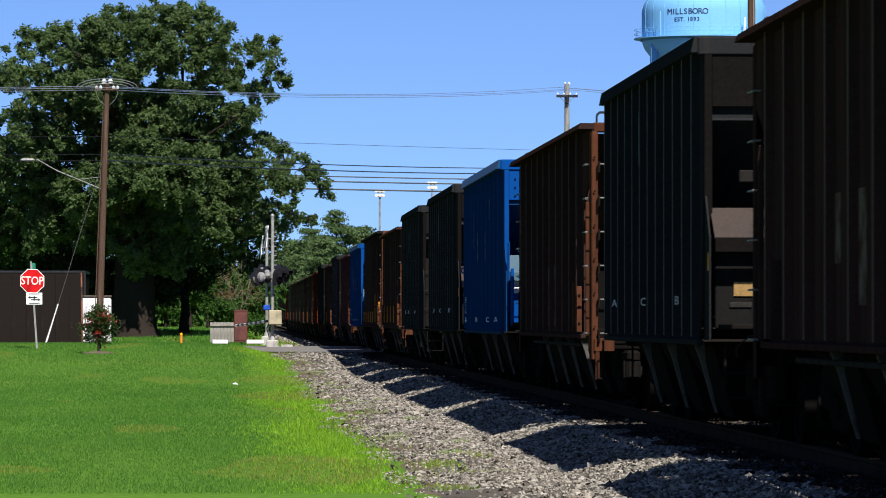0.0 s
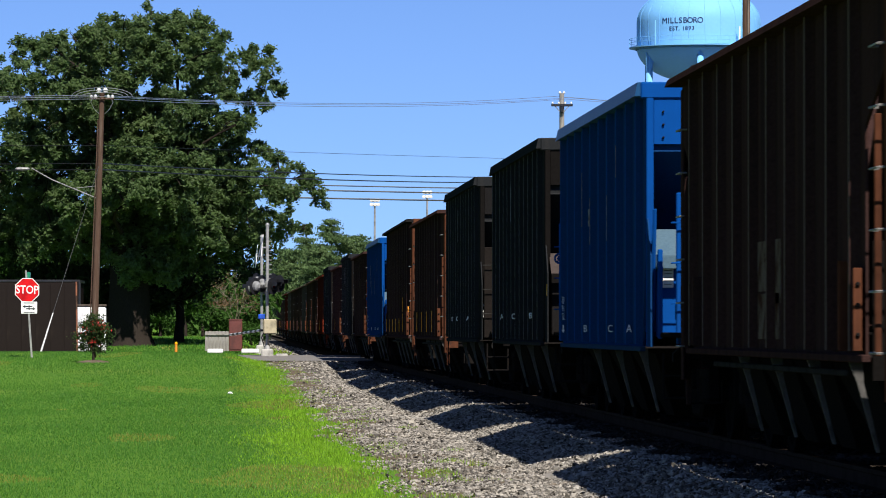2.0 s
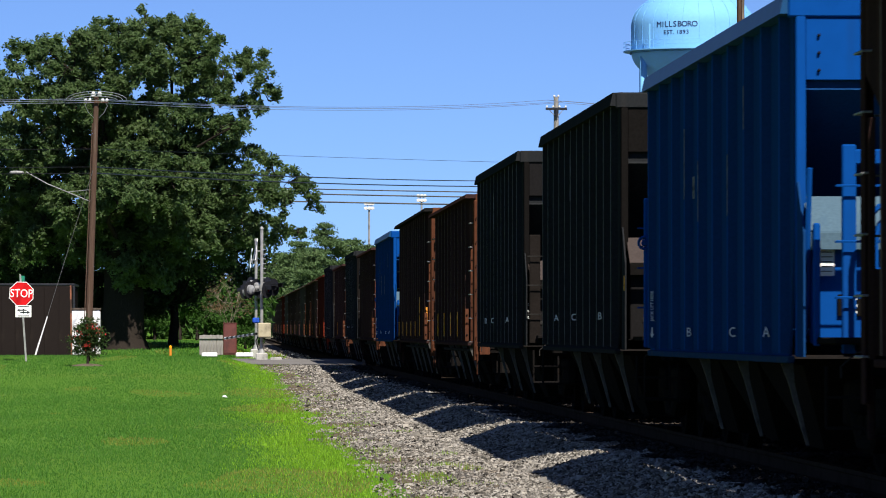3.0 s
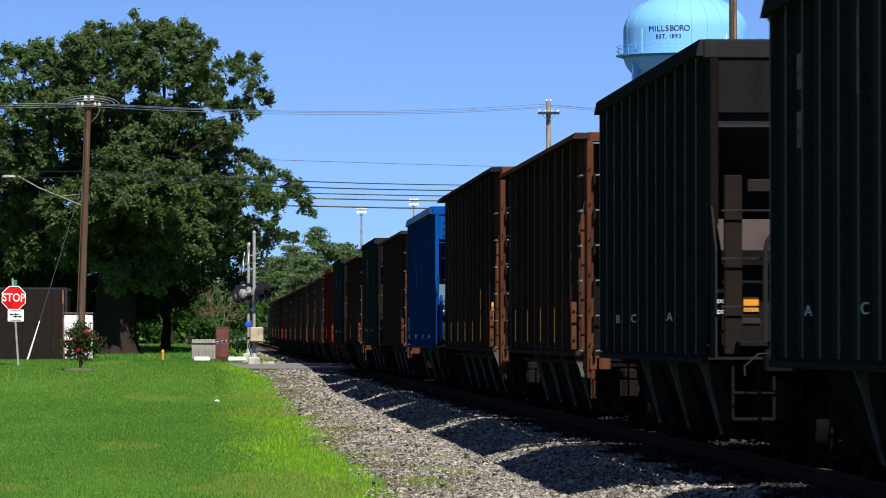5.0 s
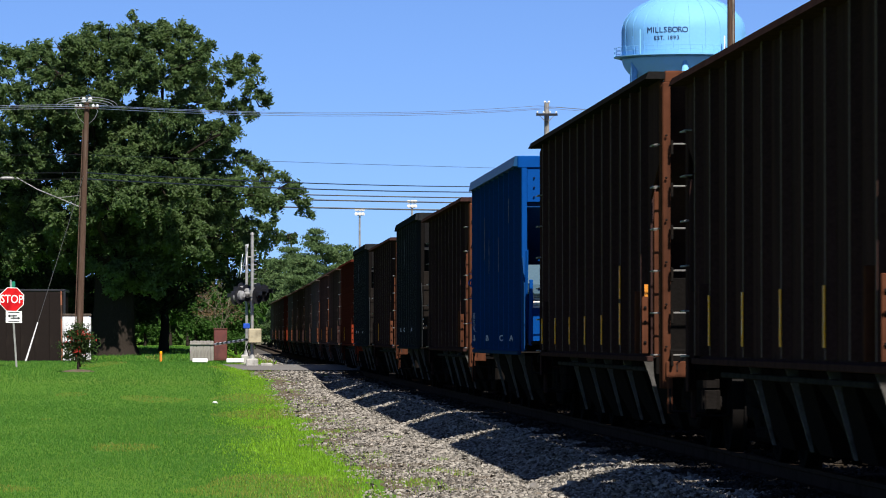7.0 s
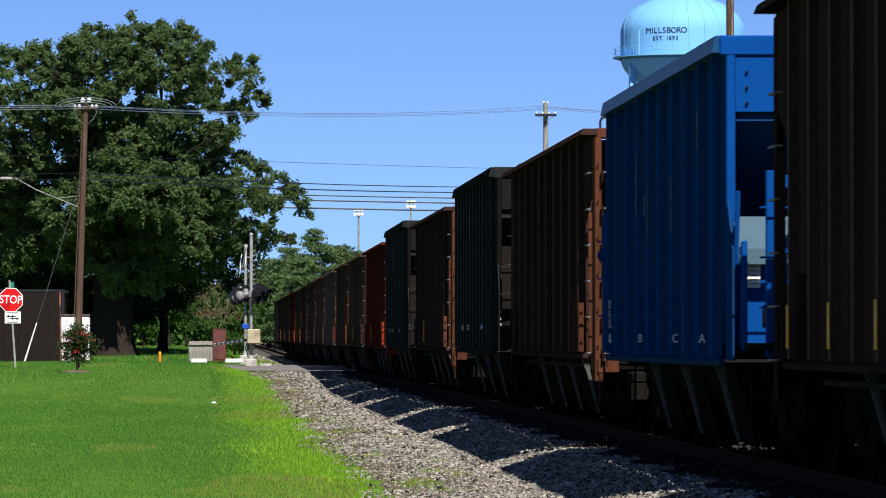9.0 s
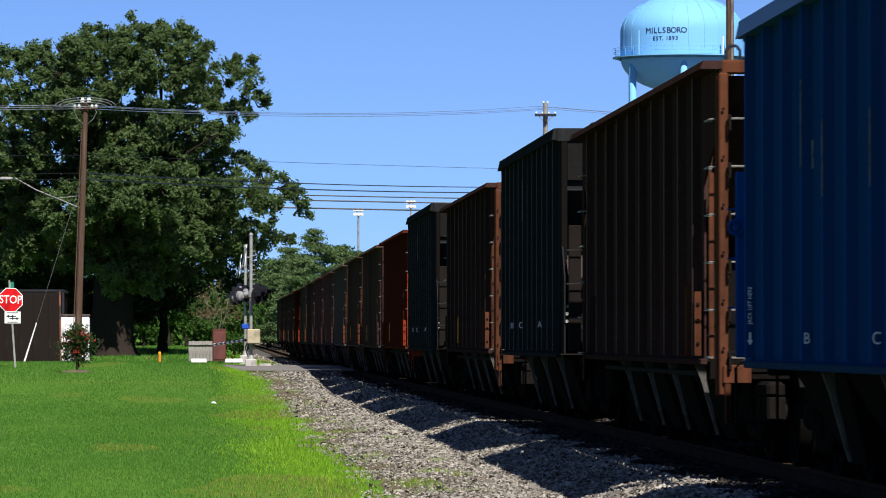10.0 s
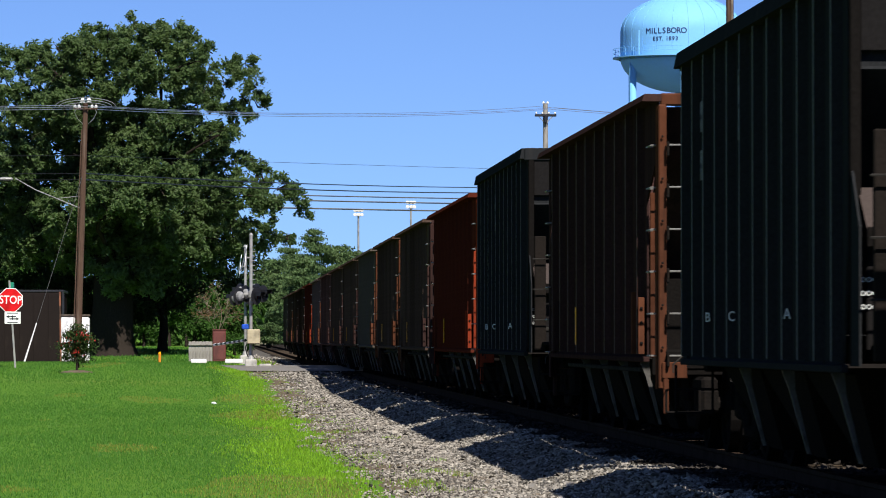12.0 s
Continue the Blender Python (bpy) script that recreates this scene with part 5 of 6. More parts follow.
def build_tower():
    y, k = 573.0, 573.0 / LENS_F
    cx = (1210 - 371.7) * k
    z = lambda py: 1.1 + (600.6 - py) * k
    gz = lawn_z(cx, y)
    t = thing("water_tower", pose(cx, y, gz), "pale blue steel water tower with navy town name", "water tower")
    R, zc, zt, zb = 7.6, z(101) - gz, z(56) - gz, z(163) - gz
    top = z(-10) - gz
    bm = B()
    prof = [(R * math.sin(a), zc - (zc - zb) * math.cos(a)) for a in [radians(4 + 86 * i / 12) for i in range(13)]]
    prof += [(R, zc + (zt - zc) * i / 4) for i in range(1, 5)]
    prof += [(R * math.cos(a), zt + (top - zt) * math.sin(a)) for a in [radians(88 * i / 14) for i in range(1, 15)]]
    spin(bm, prof, 64)
    part("tank", bm, TANK, t, smooth=True)
    for i in range(24):          # raised weld seams
        a = 2 * math.pi * i / 24
        bm = B()
        tube(bm, [((r + 0.015) * math.cos(a), (r + 0.015) * math.sin(a), h + (0.02 if r < R - 0.01 else 0.0)) for r, h in prof[13:30]], 0.022, 4)
        part("weld_seam", bm, SEAM, t)
    bm = B()
    spin(bm, [(R + 0.95, zc - 0.10), (R + 0.95, zc + 0.02), (R - 0.02, zc + 0.02), (R - 0.02, zc - 0.3), (R + 0.2, zc - 0.3)], 64)
    part("catwalk", bm, TANK, t)
    for h in (0.55, 1.05):
        bm = B()
        n = 48
        tube(bm, [((R + 0.9) * math.cos(2 * math.pi * i / n), (R + 0.9) * math.sin(2 * math.pi * i / n), zc + h) for i in range(n + 1)], 0.03, 5)
        part("guard_rail", bm, TANK, t)
    bm = B()
    rod(bm, (0, 0, 0), (0, 0, 1.05), 0.03, seg=5)
    me = finish(bm, "rail_post", TANK)
    for i in range(36):
        a = 2 * math.pi * i / 36
        part("rail_post", me, TANK, t, m=pose((R + 0.9) * math.cos(a), (R + 0.9) * math.sin(a), zc))
    for i in range(6):
        a = 2 * math.pi * (i + 0.43) / 6
        bm = B()
        rod(bm, ((R - 0.5) * math.cos(a), (R - 0.5) * math.sin(a), -0.3), ((R - 0.55) * math.cos(a), (R - 0.55) * math.sin(a), zc + 0.8), 0.42, seg=14)
        part("leg", bm, TANK, t, smooth=True)
        bm = B()
        b = a + 2 * math.pi / 6
        for h0, h1 in ((2, 15), (15, 28)):
            rod(bm, (R * math.cos(a), R * math.sin(a), h0), (R * math.cos(b), R * math.sin(b), h1), 0.05, seg=6)
            rod(bm, (R * math.cos(b), R * math.sin(b), h0), (R * math.cos(a), R * math.sin(a), h1), 0.05, seg=6)
        part("cross_brace", bm, TANK, t)
    bm = B()
    rod(bm, (0, 0, -0.3), (0, 0, zb + 0.3), 0.9, seg=20)
    part("riser", bm, TANK, t, smooth=True)
    # antennas on the rail
    for a in (226, 300, 304, 308):
        bm = B()
        rod(bm, (0, 0, 0), (0, 0, 2.2 if a > 250 else 3.0), 0.10, seg=6)
        part("antenna", bm, TANK if a < 250 else WHITE, t, m=pose((R + 0.9) * math.cos(radians(a)), (R + 0.9) * math.sin(radians(a)), zc))
    # the name, letter by letter round the tank
    def round_text(text, size, zz, centre, step):
        wide = {"I": 0.55, "M": 1.35, "O": 1.12, "L": 0.95, " ": 0.7, ".": 0.5, "1": 0.8}
        total, run = sum(wide.get(ch, 1.0) for ch in text) * step, 0.0
        for ch in text:
            own = wide.get(ch, 1.0) * step
            a = radians(centre) + (run + own / 2 - total / 2) / R
            run += own
            if ch == " ":
                continue
            m = Matrix.Translation(((R + 0.02) * math.cos(a), (R + 0.02) * math.sin(a), zz)) @ Euler((radians(90), 0, a + radians(90))).to_matrix().to_4x4()
            lettering(ch, size, NAVY, "tank_letter", t, m, "navy painted letter", 0.02, 1.0, 0.0 if ch == "M" else 0.003)
    face = 270 + math.degrees(math.atan2(-(cx), y)) + math.degrees(math.asin((1180 - 1210) * k / R))
    round_text("MILLSBORO", 0.98, z(59) - gz, face, 0.58)
    round_text("EST. 1893", 0.70, z(73) - gz, face, 0.41)


build_tower()


# ---- street furniture round the crossing ----
def build_stop_sign():
    y = 147.0
    c = at_view(20.5, 532, y)
    foot = at_view(29, 642, y)
    foot.z = lawn_z(foot.x, y) - 0.05
    t = thing("stop_sign", Matrix.Translation(foot), "red octagonal stop sign with white plaque on a steel post", "road sign")
    d = c - foot
    lean = math.degrees(math.atan2(d.x, d.z))
    bm = B()
    box(bm, (0.06, 0.04, d.z + 0.62), (0, 0, (d.z + 0.62) / 2), None, 0.006)
    part("post", bm, GALV, t, m=pose(0, 0.03, 0, 0, lean, 0))
    def octagon(r):
        return [(r * math.cos(radians(22.5 + 45 * i)), r * math.sin(radians(22.5 + 45 * i))) for i in range(8)]
    bm = B()
    prism(bm, octagon(0.405), 0.006)
    plate = part("sign_border", bm, WHITE, t, "white border", m=pose(d.x, -0.005, d.z, 0, 1.5, 0))
    bm = B()
    prism(bm, octagon(0.380), 0.006)
    part("sign_face", bm, SIGNRED, t, "red sign face", m=pose(d.x, -0.011, d.z, 0, 1.5, 0))
    lettering("STOP", 0.36, WHITE, "sign_word", t, pose(d.x, -0.017, d.z, 90, 1.5, 0), "white word", 0.002, 0.82, 0.003)
    p = at_view(24, 563, y) - foot
    bm = B()
    box(bm, (0.50, 0.006, 0.37), (0, 0, 0))
    part("plaque", bm, WHITE, t, "white plaque", m=pose(p.x, -0.008, p.z))
    bm = B()
    for s, zz in ((-1, 0.035), (1, -0.035)):
        prism(bm, [(s * 0.20, zz), (s * 0.12, zz + 0.05), (s * 0.12, zz + 0.018), (-s * 0.10, zz + 0.018), (-s * 0.10, zz - 0.018), (s * 0.12, zz - 0.018), (s * 0.12, zz - 0.05)], 0.003)
    box(bm, (0.03, 0.003, 0.15), (0, 0, 0))
    part("arrow", bm, DARKMETAL, t, "black double arrow", m=pose(p.x, -0.013, p.z))
    for zz in (0.145, -0.145):
        bm = B()
        box(bm, (0.34, 0.003, 0.025), (0, 0, zz))
        part("small_print", bm, DARKMETAL, t, "line of small print", m=pose(p.x, -0.013, p.z))
    p = at_view(21, 506, y) - foot
    bm = B()
    box(bm, (0.16, 0.5, 0.20), (0, 0.27, 0), None, 0.01)
    part("street_sign", bm, SIGNGREEN, t, "green street name sign seen edge on", m=pose(p.x, 0.0, p.z))


build_stop_sign()


def build_signal(px, base_py, y, label, big=1.0, box_on=True):
    """A level-crossing signal: mast, crossbuck facing along the road, two pairs of hooded lamps, relay box."""
    foot = at_view(px, base_py, y)
    t = thing("crossing_signal", Matrix.Translation(foot), label, "crossing signal", "crossing signals")
    bm = B()
    box(bm, (0.46, 0.46, 0.5), (0, 0, 0.0), None, 0.04)
    part("footing", bm, CONCRETE, t, "pale concrete footing")
    bm = B()
    rod(bm, (0, 0, 0.2), (0, 0, 5.0 * big), 0.062, seg=12)
    rod(bm, (0, 0, 0.22), (0, 0, 0.42), 0.14, 0.09, seg=12)
    part("mast", bm, GALV, t, "grey aluminium mast", smooth=False)
    bm = B()
    spin(bm, [(0.085, 5.0 * big), (0.07, 5.05 * big), (0.03, 5.1 * big)], 10)
    part("mast_cap", bm, GALV, t)
    # crossbuck, edge on to the track
    for s in (-1, 1):
        bm = B()
        box(bm, (0.02, 0.22, 1.2), (0, 0, 0), Matrix.Rotation(radians(45 * s), 4, "X"), 0.004)
        part("crossbuck_blade", bm, WHITE, t, "white crossbuck blade", m=pose(-0.24 - 0.02 * s, 0, 4.15 * big, 0, 9, 4))
    bm = B()
    box(bm, (0.30, 0.05, 0.05), (-0.12, 0, 0), None, 0.01)
    part("crossbuck_bracket", bm, GALV, t, m=pose(0, 0, 4.15 * big))
    # lamp heads on a cross arm along the track, hoods towards the road on both sides
    bm = B()
    box(bm, (0.9, 0.12, 0.10), (0, 0, 0), None, 0.02)
    rod(bm, (0, 0, -0.12), (0, 0, 0.12), 0.12, seg=12)
    part("lamp_arm", bm, GALV, t, m=pose(0, 0, 2.75 * big))
    for s in (-1, 1):
        for q in (-1, 1):
            bm = B()
            spin(bm, [(0.33, -0.01), (0.33, 0.01), (0.05, 0.012)], 20, Matrix.Rotation(radians(90 * s), 4, "Y"))
            bg = part("background_plate", bm, DARKMETAL, t, "round black background plate", m=pose(s * 0.34 + q * 0.13, q * 0.34, (2.72 if box_on else 2.92) * big + (0.05 if box_on else 0.15) * q, 0, 0, -38))
            bm = B()
            spin(bm, [(0.145, 0), (0.155, 0.12), (0.155, 0.02), (0.12, 0.0)], 16, Matrix.Rotation(radians(90 * s), 4, "Y"))
            box(bm, (0.34, 0.30, 0.012), (s * 0.18, 0, 0.155), None, 0.004)
            for w in (-1, 1):
                box(bm, (0.30, 0.012, 0.16), (s * 0.16, w * 0.15, 0.08), None, 0.004)
            part("hood", bm, DARKMETAL, bg, "black lamp hood")
            bm = B()
            spin(bm, [(0.13, 0.0), (0.10, 0.03), (0.03, 0.045)], 16, Matrix.Rotation(radians(90 * s), 4, "Y"))
            part("lens", bm, LAMPGLASS, bg, "dark red lens")
            bm = B()
            spin(bm, [(0.19, 0.0), (0.18, 0.12), (0.08, 0.20)], 14, Matrix.Rotation(radians(-90 * s), 4, "Y"))
            part("lamp_housing", bm, HOUSING, bg, "grey lamp housing")
    if box_on:
        bm = B()
        box(bm, (0.50, 0.42, 0.56), (0, 0, 0), None, 0.03)
        rb = part("relay_box", bm, BOXTAN, t, "tan gate mechanism box", m=pose(0.10, -0.28, 1.12))
        bm = B()
        box(bm, (0.44, 0.015, 0.50), (0, -0.215, 0), None, 0.006)
        part("box_door", bm, BOXTAN, rb)
        bm = B()
        box(bm, (0.26, 0.3, 0.20), (0, 0, 0), None, 0.03)
        part("cap_box", bm, PLASTICBLUE, t, "blue plastic cover", m=pose(-0.22, 0.05, 1.50))
        # counterweight arm and lowered striped gate arm, seen nearly end on
        bm = B()
        box(bm, (0.08, 0.5, 0.16), (0.18, 0.4, 1.2), None, 0.02)
        part("counterweight", bm, DARKMETAL, t)
        bm = B()
        tube(bm, [(-0.08, -0.1, 1.0), (-0.22, -0.15, 0.7), (-0.12, -0.1, 0.35)], 0.025)
        part("cable", bm, DARKMETAL, t)
        a, b = Vector((-0.2, 0.1, 0.98)), at_view(379, 611, y + 6) - foot
        for i in range(14):
            bm = B()
            rod(bm, a.lerp(b, i / 14), a.lerp(b, (i + 1) / 14), 0.05, seg=6)
            part("gate_arm_band", bm, WHITE if i % 2 else DARKMETAL, t, "white gate arm band" if i % 2 else "dark gate arm band")
        bm = B()
        box(bm, (0.46, 0.4, 0.20), (0.55, -0.1, -0.02), None, 0.03)
        part("pier_block", bm, CONCRETE, t, "pale concrete block")
        # brackets and rungs along the mast
        for i in range(9):
            boxed("mast_rung", (0.16, 0.03, 0.03), (0.08, -0.02, 2.95 + 0.18 * i), GALV, t, bevel=0.004)
    return foot


build_signal(444, 648, 180, "grey railway crossing signal with hooded black lamps, train passing", 1.0, True)
build_signal(434, 640, 197, "farther grey railway crossing signal across the street", 0.96, False)


def plank_box(name, at, size, mat, label, category, n=6):
    t = thing(name, pose(*at), label, category)
    w, d, h = size
    boxed("body", (w - 0.04, d, h), (0, 0.03, h / 2), mat, t, bevel=0.02)
    for i in range(n):
        boxed("plank", (w / n - 0.015, 0.03, h + 0.02 * (i % 2)), (-w / 2 + w / n * (i + 0.5), -d / 2 + 0.02, h / 2 + 0.01), mat, t, bevel=0.004)
    boxed("top_rail", (w, 0.06, 0.05), (0, -d / 2 - 0.03, h * 0.85), mat, t, bevel=0.005)
    return t


def build_clutter():
    def on(px, y):
        x = (px - 371.7) / LENS_F * y
        return x, y, max(lawn_z(x, y), 0.10 if y < 190 and y > 160 else -9)
    x, y, z = on(355, 192)
    z = at_view(355, 640, 192).z
    plank_box("timber_crate", (x, y, z), (0.98, 0.8, 0.80), GREYWOOD, "grey weathered timber planter box by the street", "crate", 7)
    p = at_view(388, 640, 190)
    t = thing("cabinet", Matrix.Translation(p), "tall maroon metal cabinet beside the crossing", "cabinet")
    boxed("body", (0.54, 0.5, 1.26), (0, 0, 0.63), MAROON, t, bevel=0.02)
    boxed("door", (0.46, 0.02, 1.1), (0, -0.26, 0.62), MAROON, t, bevel=0.005)
    boxed("cap", (0.58, 0.54, 0.04), (0, 0, 1.28), MAROON, t, bevel=0.008)
    for px, w in ((352, 0.62), (420, 0.42), (405, 0.30)):
        p = at_view(px, 640, 187)
        t = thing("kerb_block", Matrix.Translation(p), "white painted concrete kerb block", "kerb block", "kerb blocks")
        boxed("block", (w, 0.35, 0.17), (0, 0, 0.01), WHITE, t, bevel=0.03)
    p = at_view(283, 640, 176)
    t = thing("marker_post", pose(p.x, 176, lawn_z(p.x, 176) - 0.05), "short yellow-orange plastic marker post", "marker post")
    bm = B()
    rod(bm, (0, 0, 0), (0, 0, 0.62), 0.05, seg=10)
    part("tube", bm, ORANGE, t)
    bm = B()
    spin(bm, [(0.055, 0.60), (0.05, 0.66), (0.02, 0.69)], 10)
    part("cap", bm, YELLOW, t)
    # low dark building, white cabinet and striped stake behind the pole
    y = 196.0
    x1 = (112 - 371.7) / LENS_F * y
    zt, zg = at_view(0, 518, y).z, 0.05
    t = thing("shed", pose(x1, y, zg), "low brown boarded shed, the oak's shade put into its dark colour", "shed")
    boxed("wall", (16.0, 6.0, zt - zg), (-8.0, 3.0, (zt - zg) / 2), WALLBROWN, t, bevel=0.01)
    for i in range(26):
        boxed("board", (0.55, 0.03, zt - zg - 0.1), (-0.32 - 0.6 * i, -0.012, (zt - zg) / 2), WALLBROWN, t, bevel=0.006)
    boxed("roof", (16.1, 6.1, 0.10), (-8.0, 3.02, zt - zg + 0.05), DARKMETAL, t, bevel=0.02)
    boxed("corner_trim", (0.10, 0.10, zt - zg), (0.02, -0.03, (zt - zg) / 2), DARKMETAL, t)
    p = at_view(134, 640, 188)
    t = thing("ice_chest", Matrix.Translation(p), "white upright outdoor freezer cabinet with grey lid", "freezer cabinet")
    boxed("body", (1.16, 0.9, 1.78), (0, 0, 0.89), WHITE, t, bevel=0.05)
    boxed("lid", (1.20, 0.94, 0.09), (0, 0, 1.83), GREY, t, bevel=0.02)
    boxed("door", (1.02, 0.03, 1.5), (0, -0.46, 0.92), WHITE, t, bevel=0.015)
    boxed("door_handle", (0.04, 0.05, 0.4), (-0.44, -0.49, 1.0), GALV, t)
    p = at_view(109, 640, 186)
    t = thing("marker_stake", Matrix.Translation(p), "thin rusty red marker stake", "marker stake")
    for i in range(5):
        bm = B()
        rod(bm, (-0.01 * i, 0, 0.55 * i), (-0.01 * (i + 1), 0, 0.55 * (i + 1)), 0.035, seg=8)
        part("band", bm, STAKE if i != 3 else POLEWOOD, t)
    # litter on the lawn
    yy = 107.0
    p = at_view(379, 714, yy)
    for _ in range(40):
        yy -= (lawn_z(p.x, yy) + 0.02 - p.z) * 20
        p = at_view(379, 714, yy)
    t = thing("litter", Matrix.Translation(p), "crumpled white plastic litter on the lawn", "litter")
    bm = B()
    vs = bmesh.ops.create_icosphere(bm, subdivisions=2, radius=0.065)["verts"]
    for v in vs:
        v.co *= 1 + 0.5 * noise.noise(v.co * 19)
        v.co.z *= 0.5
    part("wrapper", bm, LITTER, t)
    # a car standing far down the line
    w = []
    hopper_car("standing_hopper_car", pose(TRACK_X, 745, rise(745)), "distant brown hopper car standing on the line", 13.4, 3.3, 1.47, 0.4, BROWN, BROWN, BROWN_POST, BROWN_POST, 9, 4, "post", 0, w, group="standing cars")


build_clutter()


# ---- turf and stones ----
def build_blades():
    rng = np.random.default_rng(21)
    piles = {"lawn": [], "verge": [], "dry": []}
    for y0, y1, dens, hgt, wid in ((42, 62, 520, 0.028, 0.006), (62, 90, 250, 0.032, 0.009), (90, 130, 140, 0.032, 0.012), (130, 164, 100, 0.040, 0.014), (189, 232, 30, 0.09, 0.03)):
        xl, xr = -0.052 * y1 - 0.6, 2.9
        n = int((xr - xl) * (y1 - y0) * dens)
        p = np.stack((rng.uniform(xl, xr, n), rng.uniform(y0, y1, n)), 1)
        edge = np.array([bed_edge(v) for v in p[:, 1]])
        tuft = np.array([noise.noise((a * 1.6, b * 0.5, 6.0)) for a, b in p])
        keep = (p[:, 0] < edge + 0.02) | ((p[:, 0] < edge + 0.5 + 1.6 * np.clip(tuft, 0, 1)) & (rng.random(n) < np.clip(0.12 + 1.5 * tuft, 0.04, 0.8)))
        p, edge = p[keep], edge[keep]
        n = len(p)
        z = np.array([max(lawn_z(a, b), bed_z(a, b) if a > e else -9) for (a, b), e in zip(p, edge)])
        patch = np.array([noise.noise((a * 0.5, b * 0.12, 3.0)) for a, b in p])
        dry = np.array([noise.noise((a * 0.45, b * 0.09, 12.0)) + 0.30 * math.exp(-((b - 47.3 + 0.5 * a) / 1.5) ** 2) * smoothstep(1.2, 0.0, a) for a, b in p])
        tall = np.where(p[:, 0] > edge - 0.6, 1.0 + 1.3 * rng.random(n) ** 2, 1.0) * (1 + 0.5 * patch) * np.where(p[:, 0] > edge + 0.05, 0.85, 1.0)
        h = hgt * tall * rng.uniform(0.5, 1.3, n)
        a = rng.uniform(0, 2 * np.pi, n)
        lean = rng.normal(size=(n, 2)) * (h * 0.35)[:, None]
        u = np.stack((np.cos(a), np.sin(a)), 1) * wid
        q = np.zeros((n, 3, 3))
        q[:, 0, :2], q[:, 1, :2], q[:, 2, :2] = p - u, p + u, p + lean
        q[:, 0, 2] = q[:, 1, 2] = z - 0.01
        q[:, 2, 2] = z + h
        verge = p[:, 0] > edge - 1.0 - 0.5 * patch + 0.35 * rng.normal(size=n)
        parched = ((dry > 0.33) & (rng.random(n) < 0.6)) | ((p[:, 0] > edge - 0.05) & (rng.random(n) < 0.35))
        piles["dry"].append(q[parched])
        piles["verge"].append(q[verge & ~parched])
        piles["lawn"].append(q[~verge & ~parched])
    for key, name, m, label in (("lawn", "grass", BLADE, "bright green mown grass blades"), ("verge", "verge_grass", VERGE, "longer yellow-green grass along the stone"), ("dry", "dry_grass", DRYGRASS, "parched straw-coloured grass patches")):
        v = np.concatenate(piles[key]).reshape(-1, 3)
        me = soup(name, v.tolist(), np.arange(len(v)).reshape(-1, 3).tolist(), m)
        tagged(new(name, me), label, "grass", kind="stuff")


build_blades()


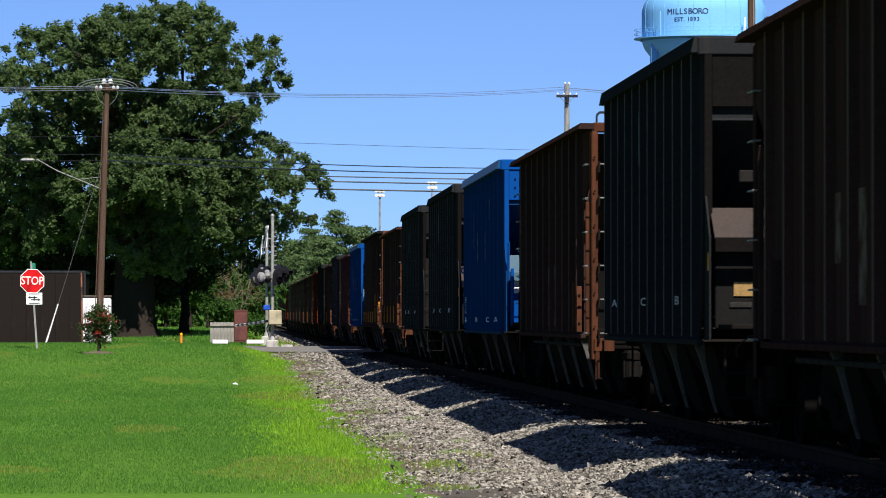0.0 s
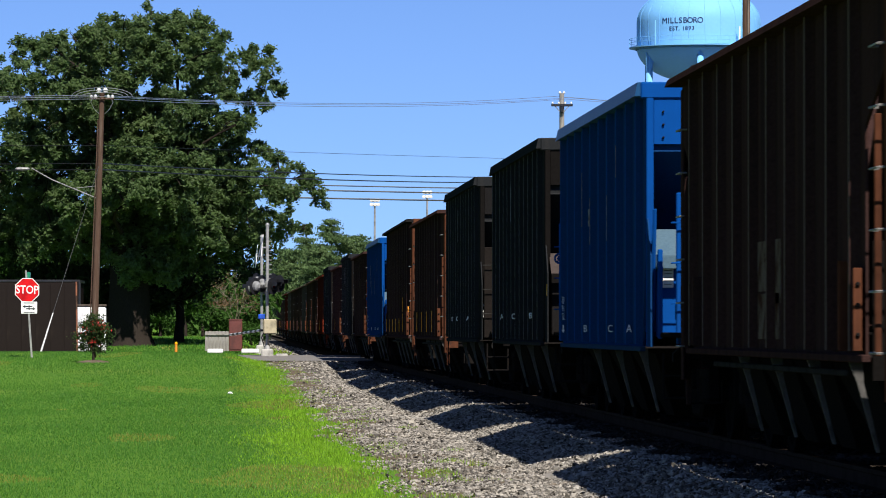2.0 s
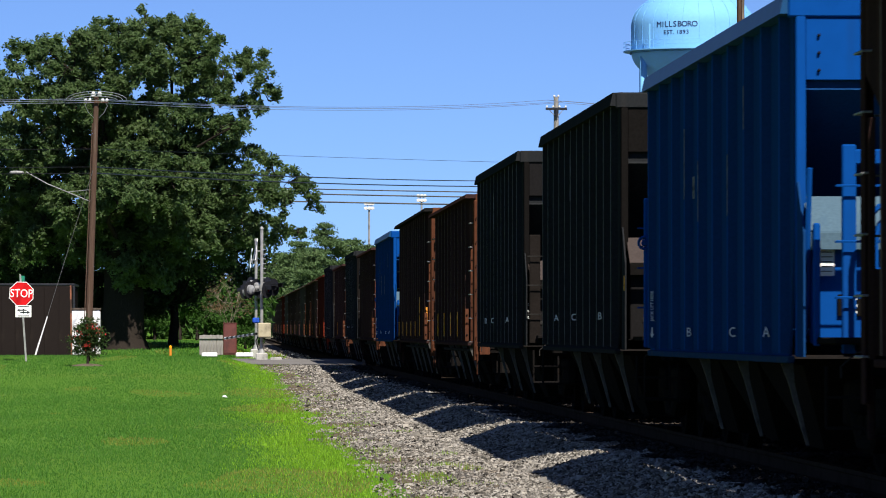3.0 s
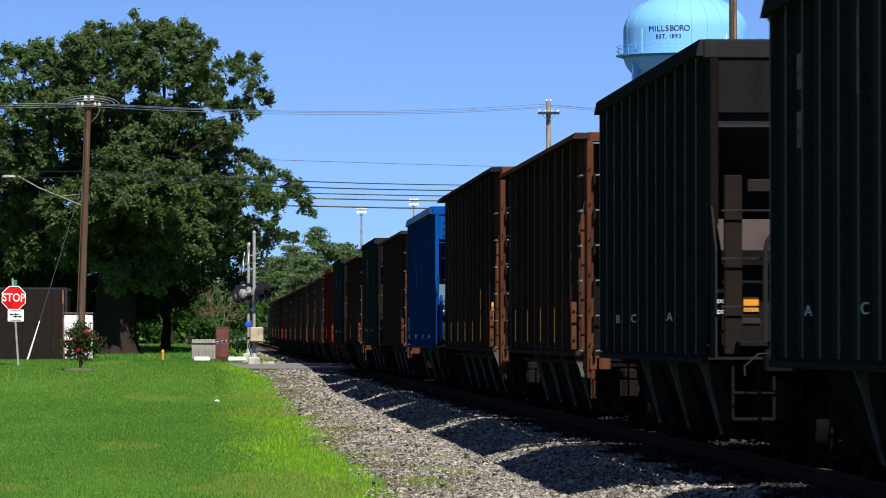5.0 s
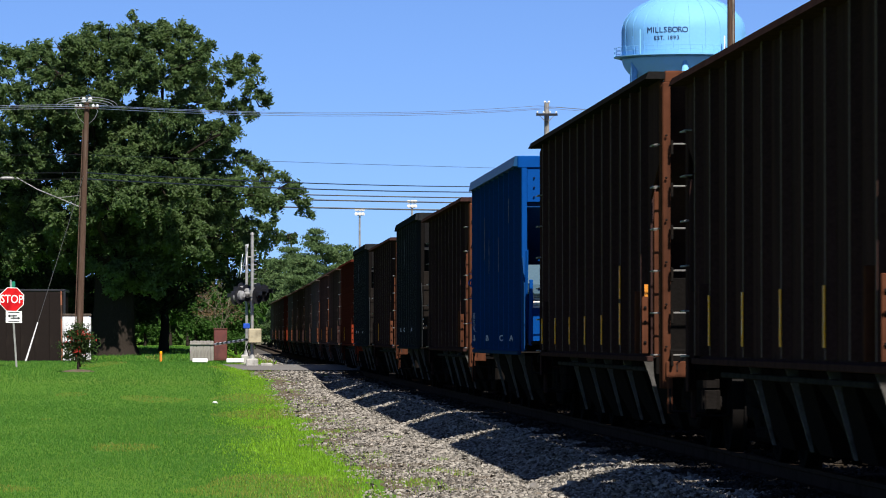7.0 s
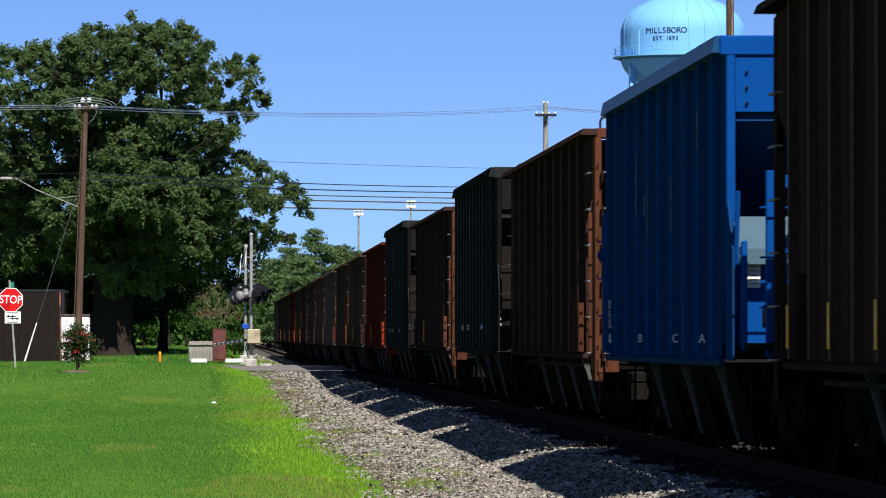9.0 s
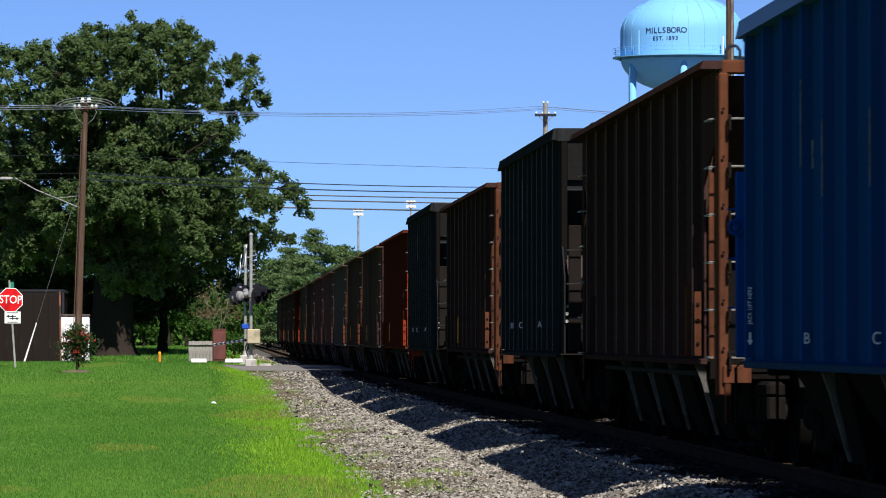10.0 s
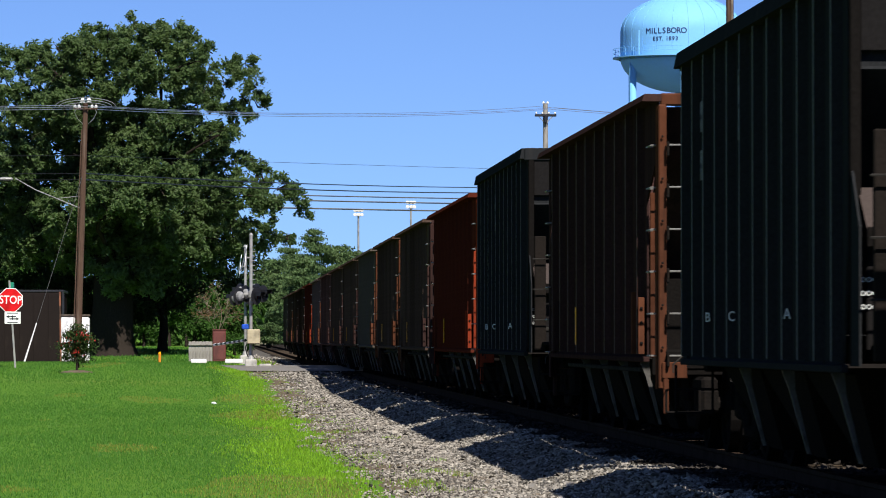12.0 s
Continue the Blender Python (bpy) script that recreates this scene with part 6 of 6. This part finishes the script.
def build_stones():
    rng = np.random.default_rng(22)
    octa = np.array(((1, 0, 0), (-1, 0, 0), (0, 1, 0), (0, -1, 0), (0, 0, 1), (0, 0, -1)), float)
    tri = np.array(((0, 2, 4), (2, 1, 4), (1, 3, 4), (3, 0, 4), (2, 0, 5), (1, 2, 5), (3, 1, 5), (0, 3, 5)))
    vs, fs, base = [], [], 0
    for x0, x1, y0, y1, dens, size in ((3.0, 5.0, 33, 42, 520, 0.018), (1.0, 3.0, 39, 42, 700, 0.016), (1.0, 5.0, 42, 64, 760, 0.0158), (1.0, 5.0, 64, 90, 480, 0.0180), (1.0, 5.0, 90, 130, 190, 0.0225), (1.0, 5.0, 130, 160, 70, 0.028), (4.6, 9.6, 30, 62, 90, 0.022), (2.0, 4.6, 189, 300, 25, 0.045), (5.0, 9.6, 62, 120, 40, 0.025)):
        n = int((x1 - x0) * (y1 - y0) * dens)
        x, y = rng.uniform(x0, x1, n), rng.uniform(y0, y1, n)
        off = np.minimum(np.abs(x - TRACK_X - 0.76), np.abs(x - TRACK_X + 0.76))
        x, y = x[off > 0.12], y[off > 0.12]
        n = len(x)
        edge = np.array([bed_edge(v) for v in y])
        thin = np.clip((x - edge + 0.05) / 0.9, 0.15, 1)
        bare = np.array([noise.noise((a * 0.8, b * 0.35, 9.0)) for a, b in zip(x, y)])
        thin = np.where((bare > 0.08) & (x < edge + 1.1), 0.15 * thin, thin)       # bare soil shows along the verge
        keep = (x > edge - 0.15) & (rng.random(n) < thin)
        x, y = x[keep], y[keep]
        n = len(x)
        z = np.array([max(bed_z(a, b), lawn_z(a, b)) for a, b in zip(x, y)])
        s = size * rng.lognormal(0, 0.35, n)
        shape = octa[None] * rng.uniform(0.55, 1.25, (n, 6, 1)) + rng.normal(size=(n, 6, 3)) * 0.18
        ax = rng.normal(size=(n, 4))
        ax /= np.linalg.norm(ax, axis=1)[:, None]
        w, i, j, k = ax.T
        rot = np.stack((np.stack((1 - 2 * (j * j + k * k), 2 * (i * j - k * w), 2 * (i * k + j * w)), 1), np.stack((2 * (i * j + k * w), 1 - 2 * (i * i + k * k), 2 * (j * k - i * w)), 1), np.stack((2 * (i * k - j * w), 2 * (j * k + i * w), 1 - 2 * (i * i + j * j)), 1)), 1)
        q = np.einsum("nij,nvj->nvi", rot, shape) * s[:, None, None]
        q[:, :, 2] *= 0.75
        q += np.stack((x, y, z + s * 0.25), 1)[:, None]
        vs.append(q.reshape(-1, 3))
        fs.append((tri[None] + (base + 6 * np.arange(n))[:, None, None]).reshape(-1, 3))
        base += 6 * n
    v, f = np.concatenate(vs), np.concatenate(fs)
    up = np.cross(v[f[:, 1]] - v[f[:, 0]], v[f[:, 2]] - v[f[:, 0]])
    f = f[up[:, 2] > -0.25 * np.linalg.norm(up, axis=1)]       # undersides lie in the bed
    # stones beneath the train take the colour with shade painted in
    under_train = v[f[:, 0] // 6 * 6, 0] > 4.35 + 0.15 * np.sin(v[f[:, 0] // 6 * 6, 1] * 1.7)
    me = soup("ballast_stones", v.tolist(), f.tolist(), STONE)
    me.materials.append(SHADESTONE)
    me.polygons.foreach_set("material_index", under_train.astype(np.int32))
    tagged(new("ballast_stones", me), "loose grey and tan crushed stones", "stones", kind="stuff")


build_stones()


def motions():
    steps = [i * 0.5 for i in range(25)]
    for car, y0, wheels in TRAIN:
        walk(car, [(t, pose(TRACK_X, y0 - SPEED * t, rise(y0 - SPEED * t))) for t in steps])
    # wheels roll towards the camera
    turn = math.degrees(SPEED / FPS / WHEEL_R)
    for car, y0, wheels in TRAIN:
        if y0 > 200:
            continue
        for i, w in enumerate(wheels):
            y, z = w.location.y, w.location.z
            walk(w, [(k / FPS, pose(0, y, z, (40 * i + turn * k) % 360, 0, 0)) for k in range(361)])


motions()
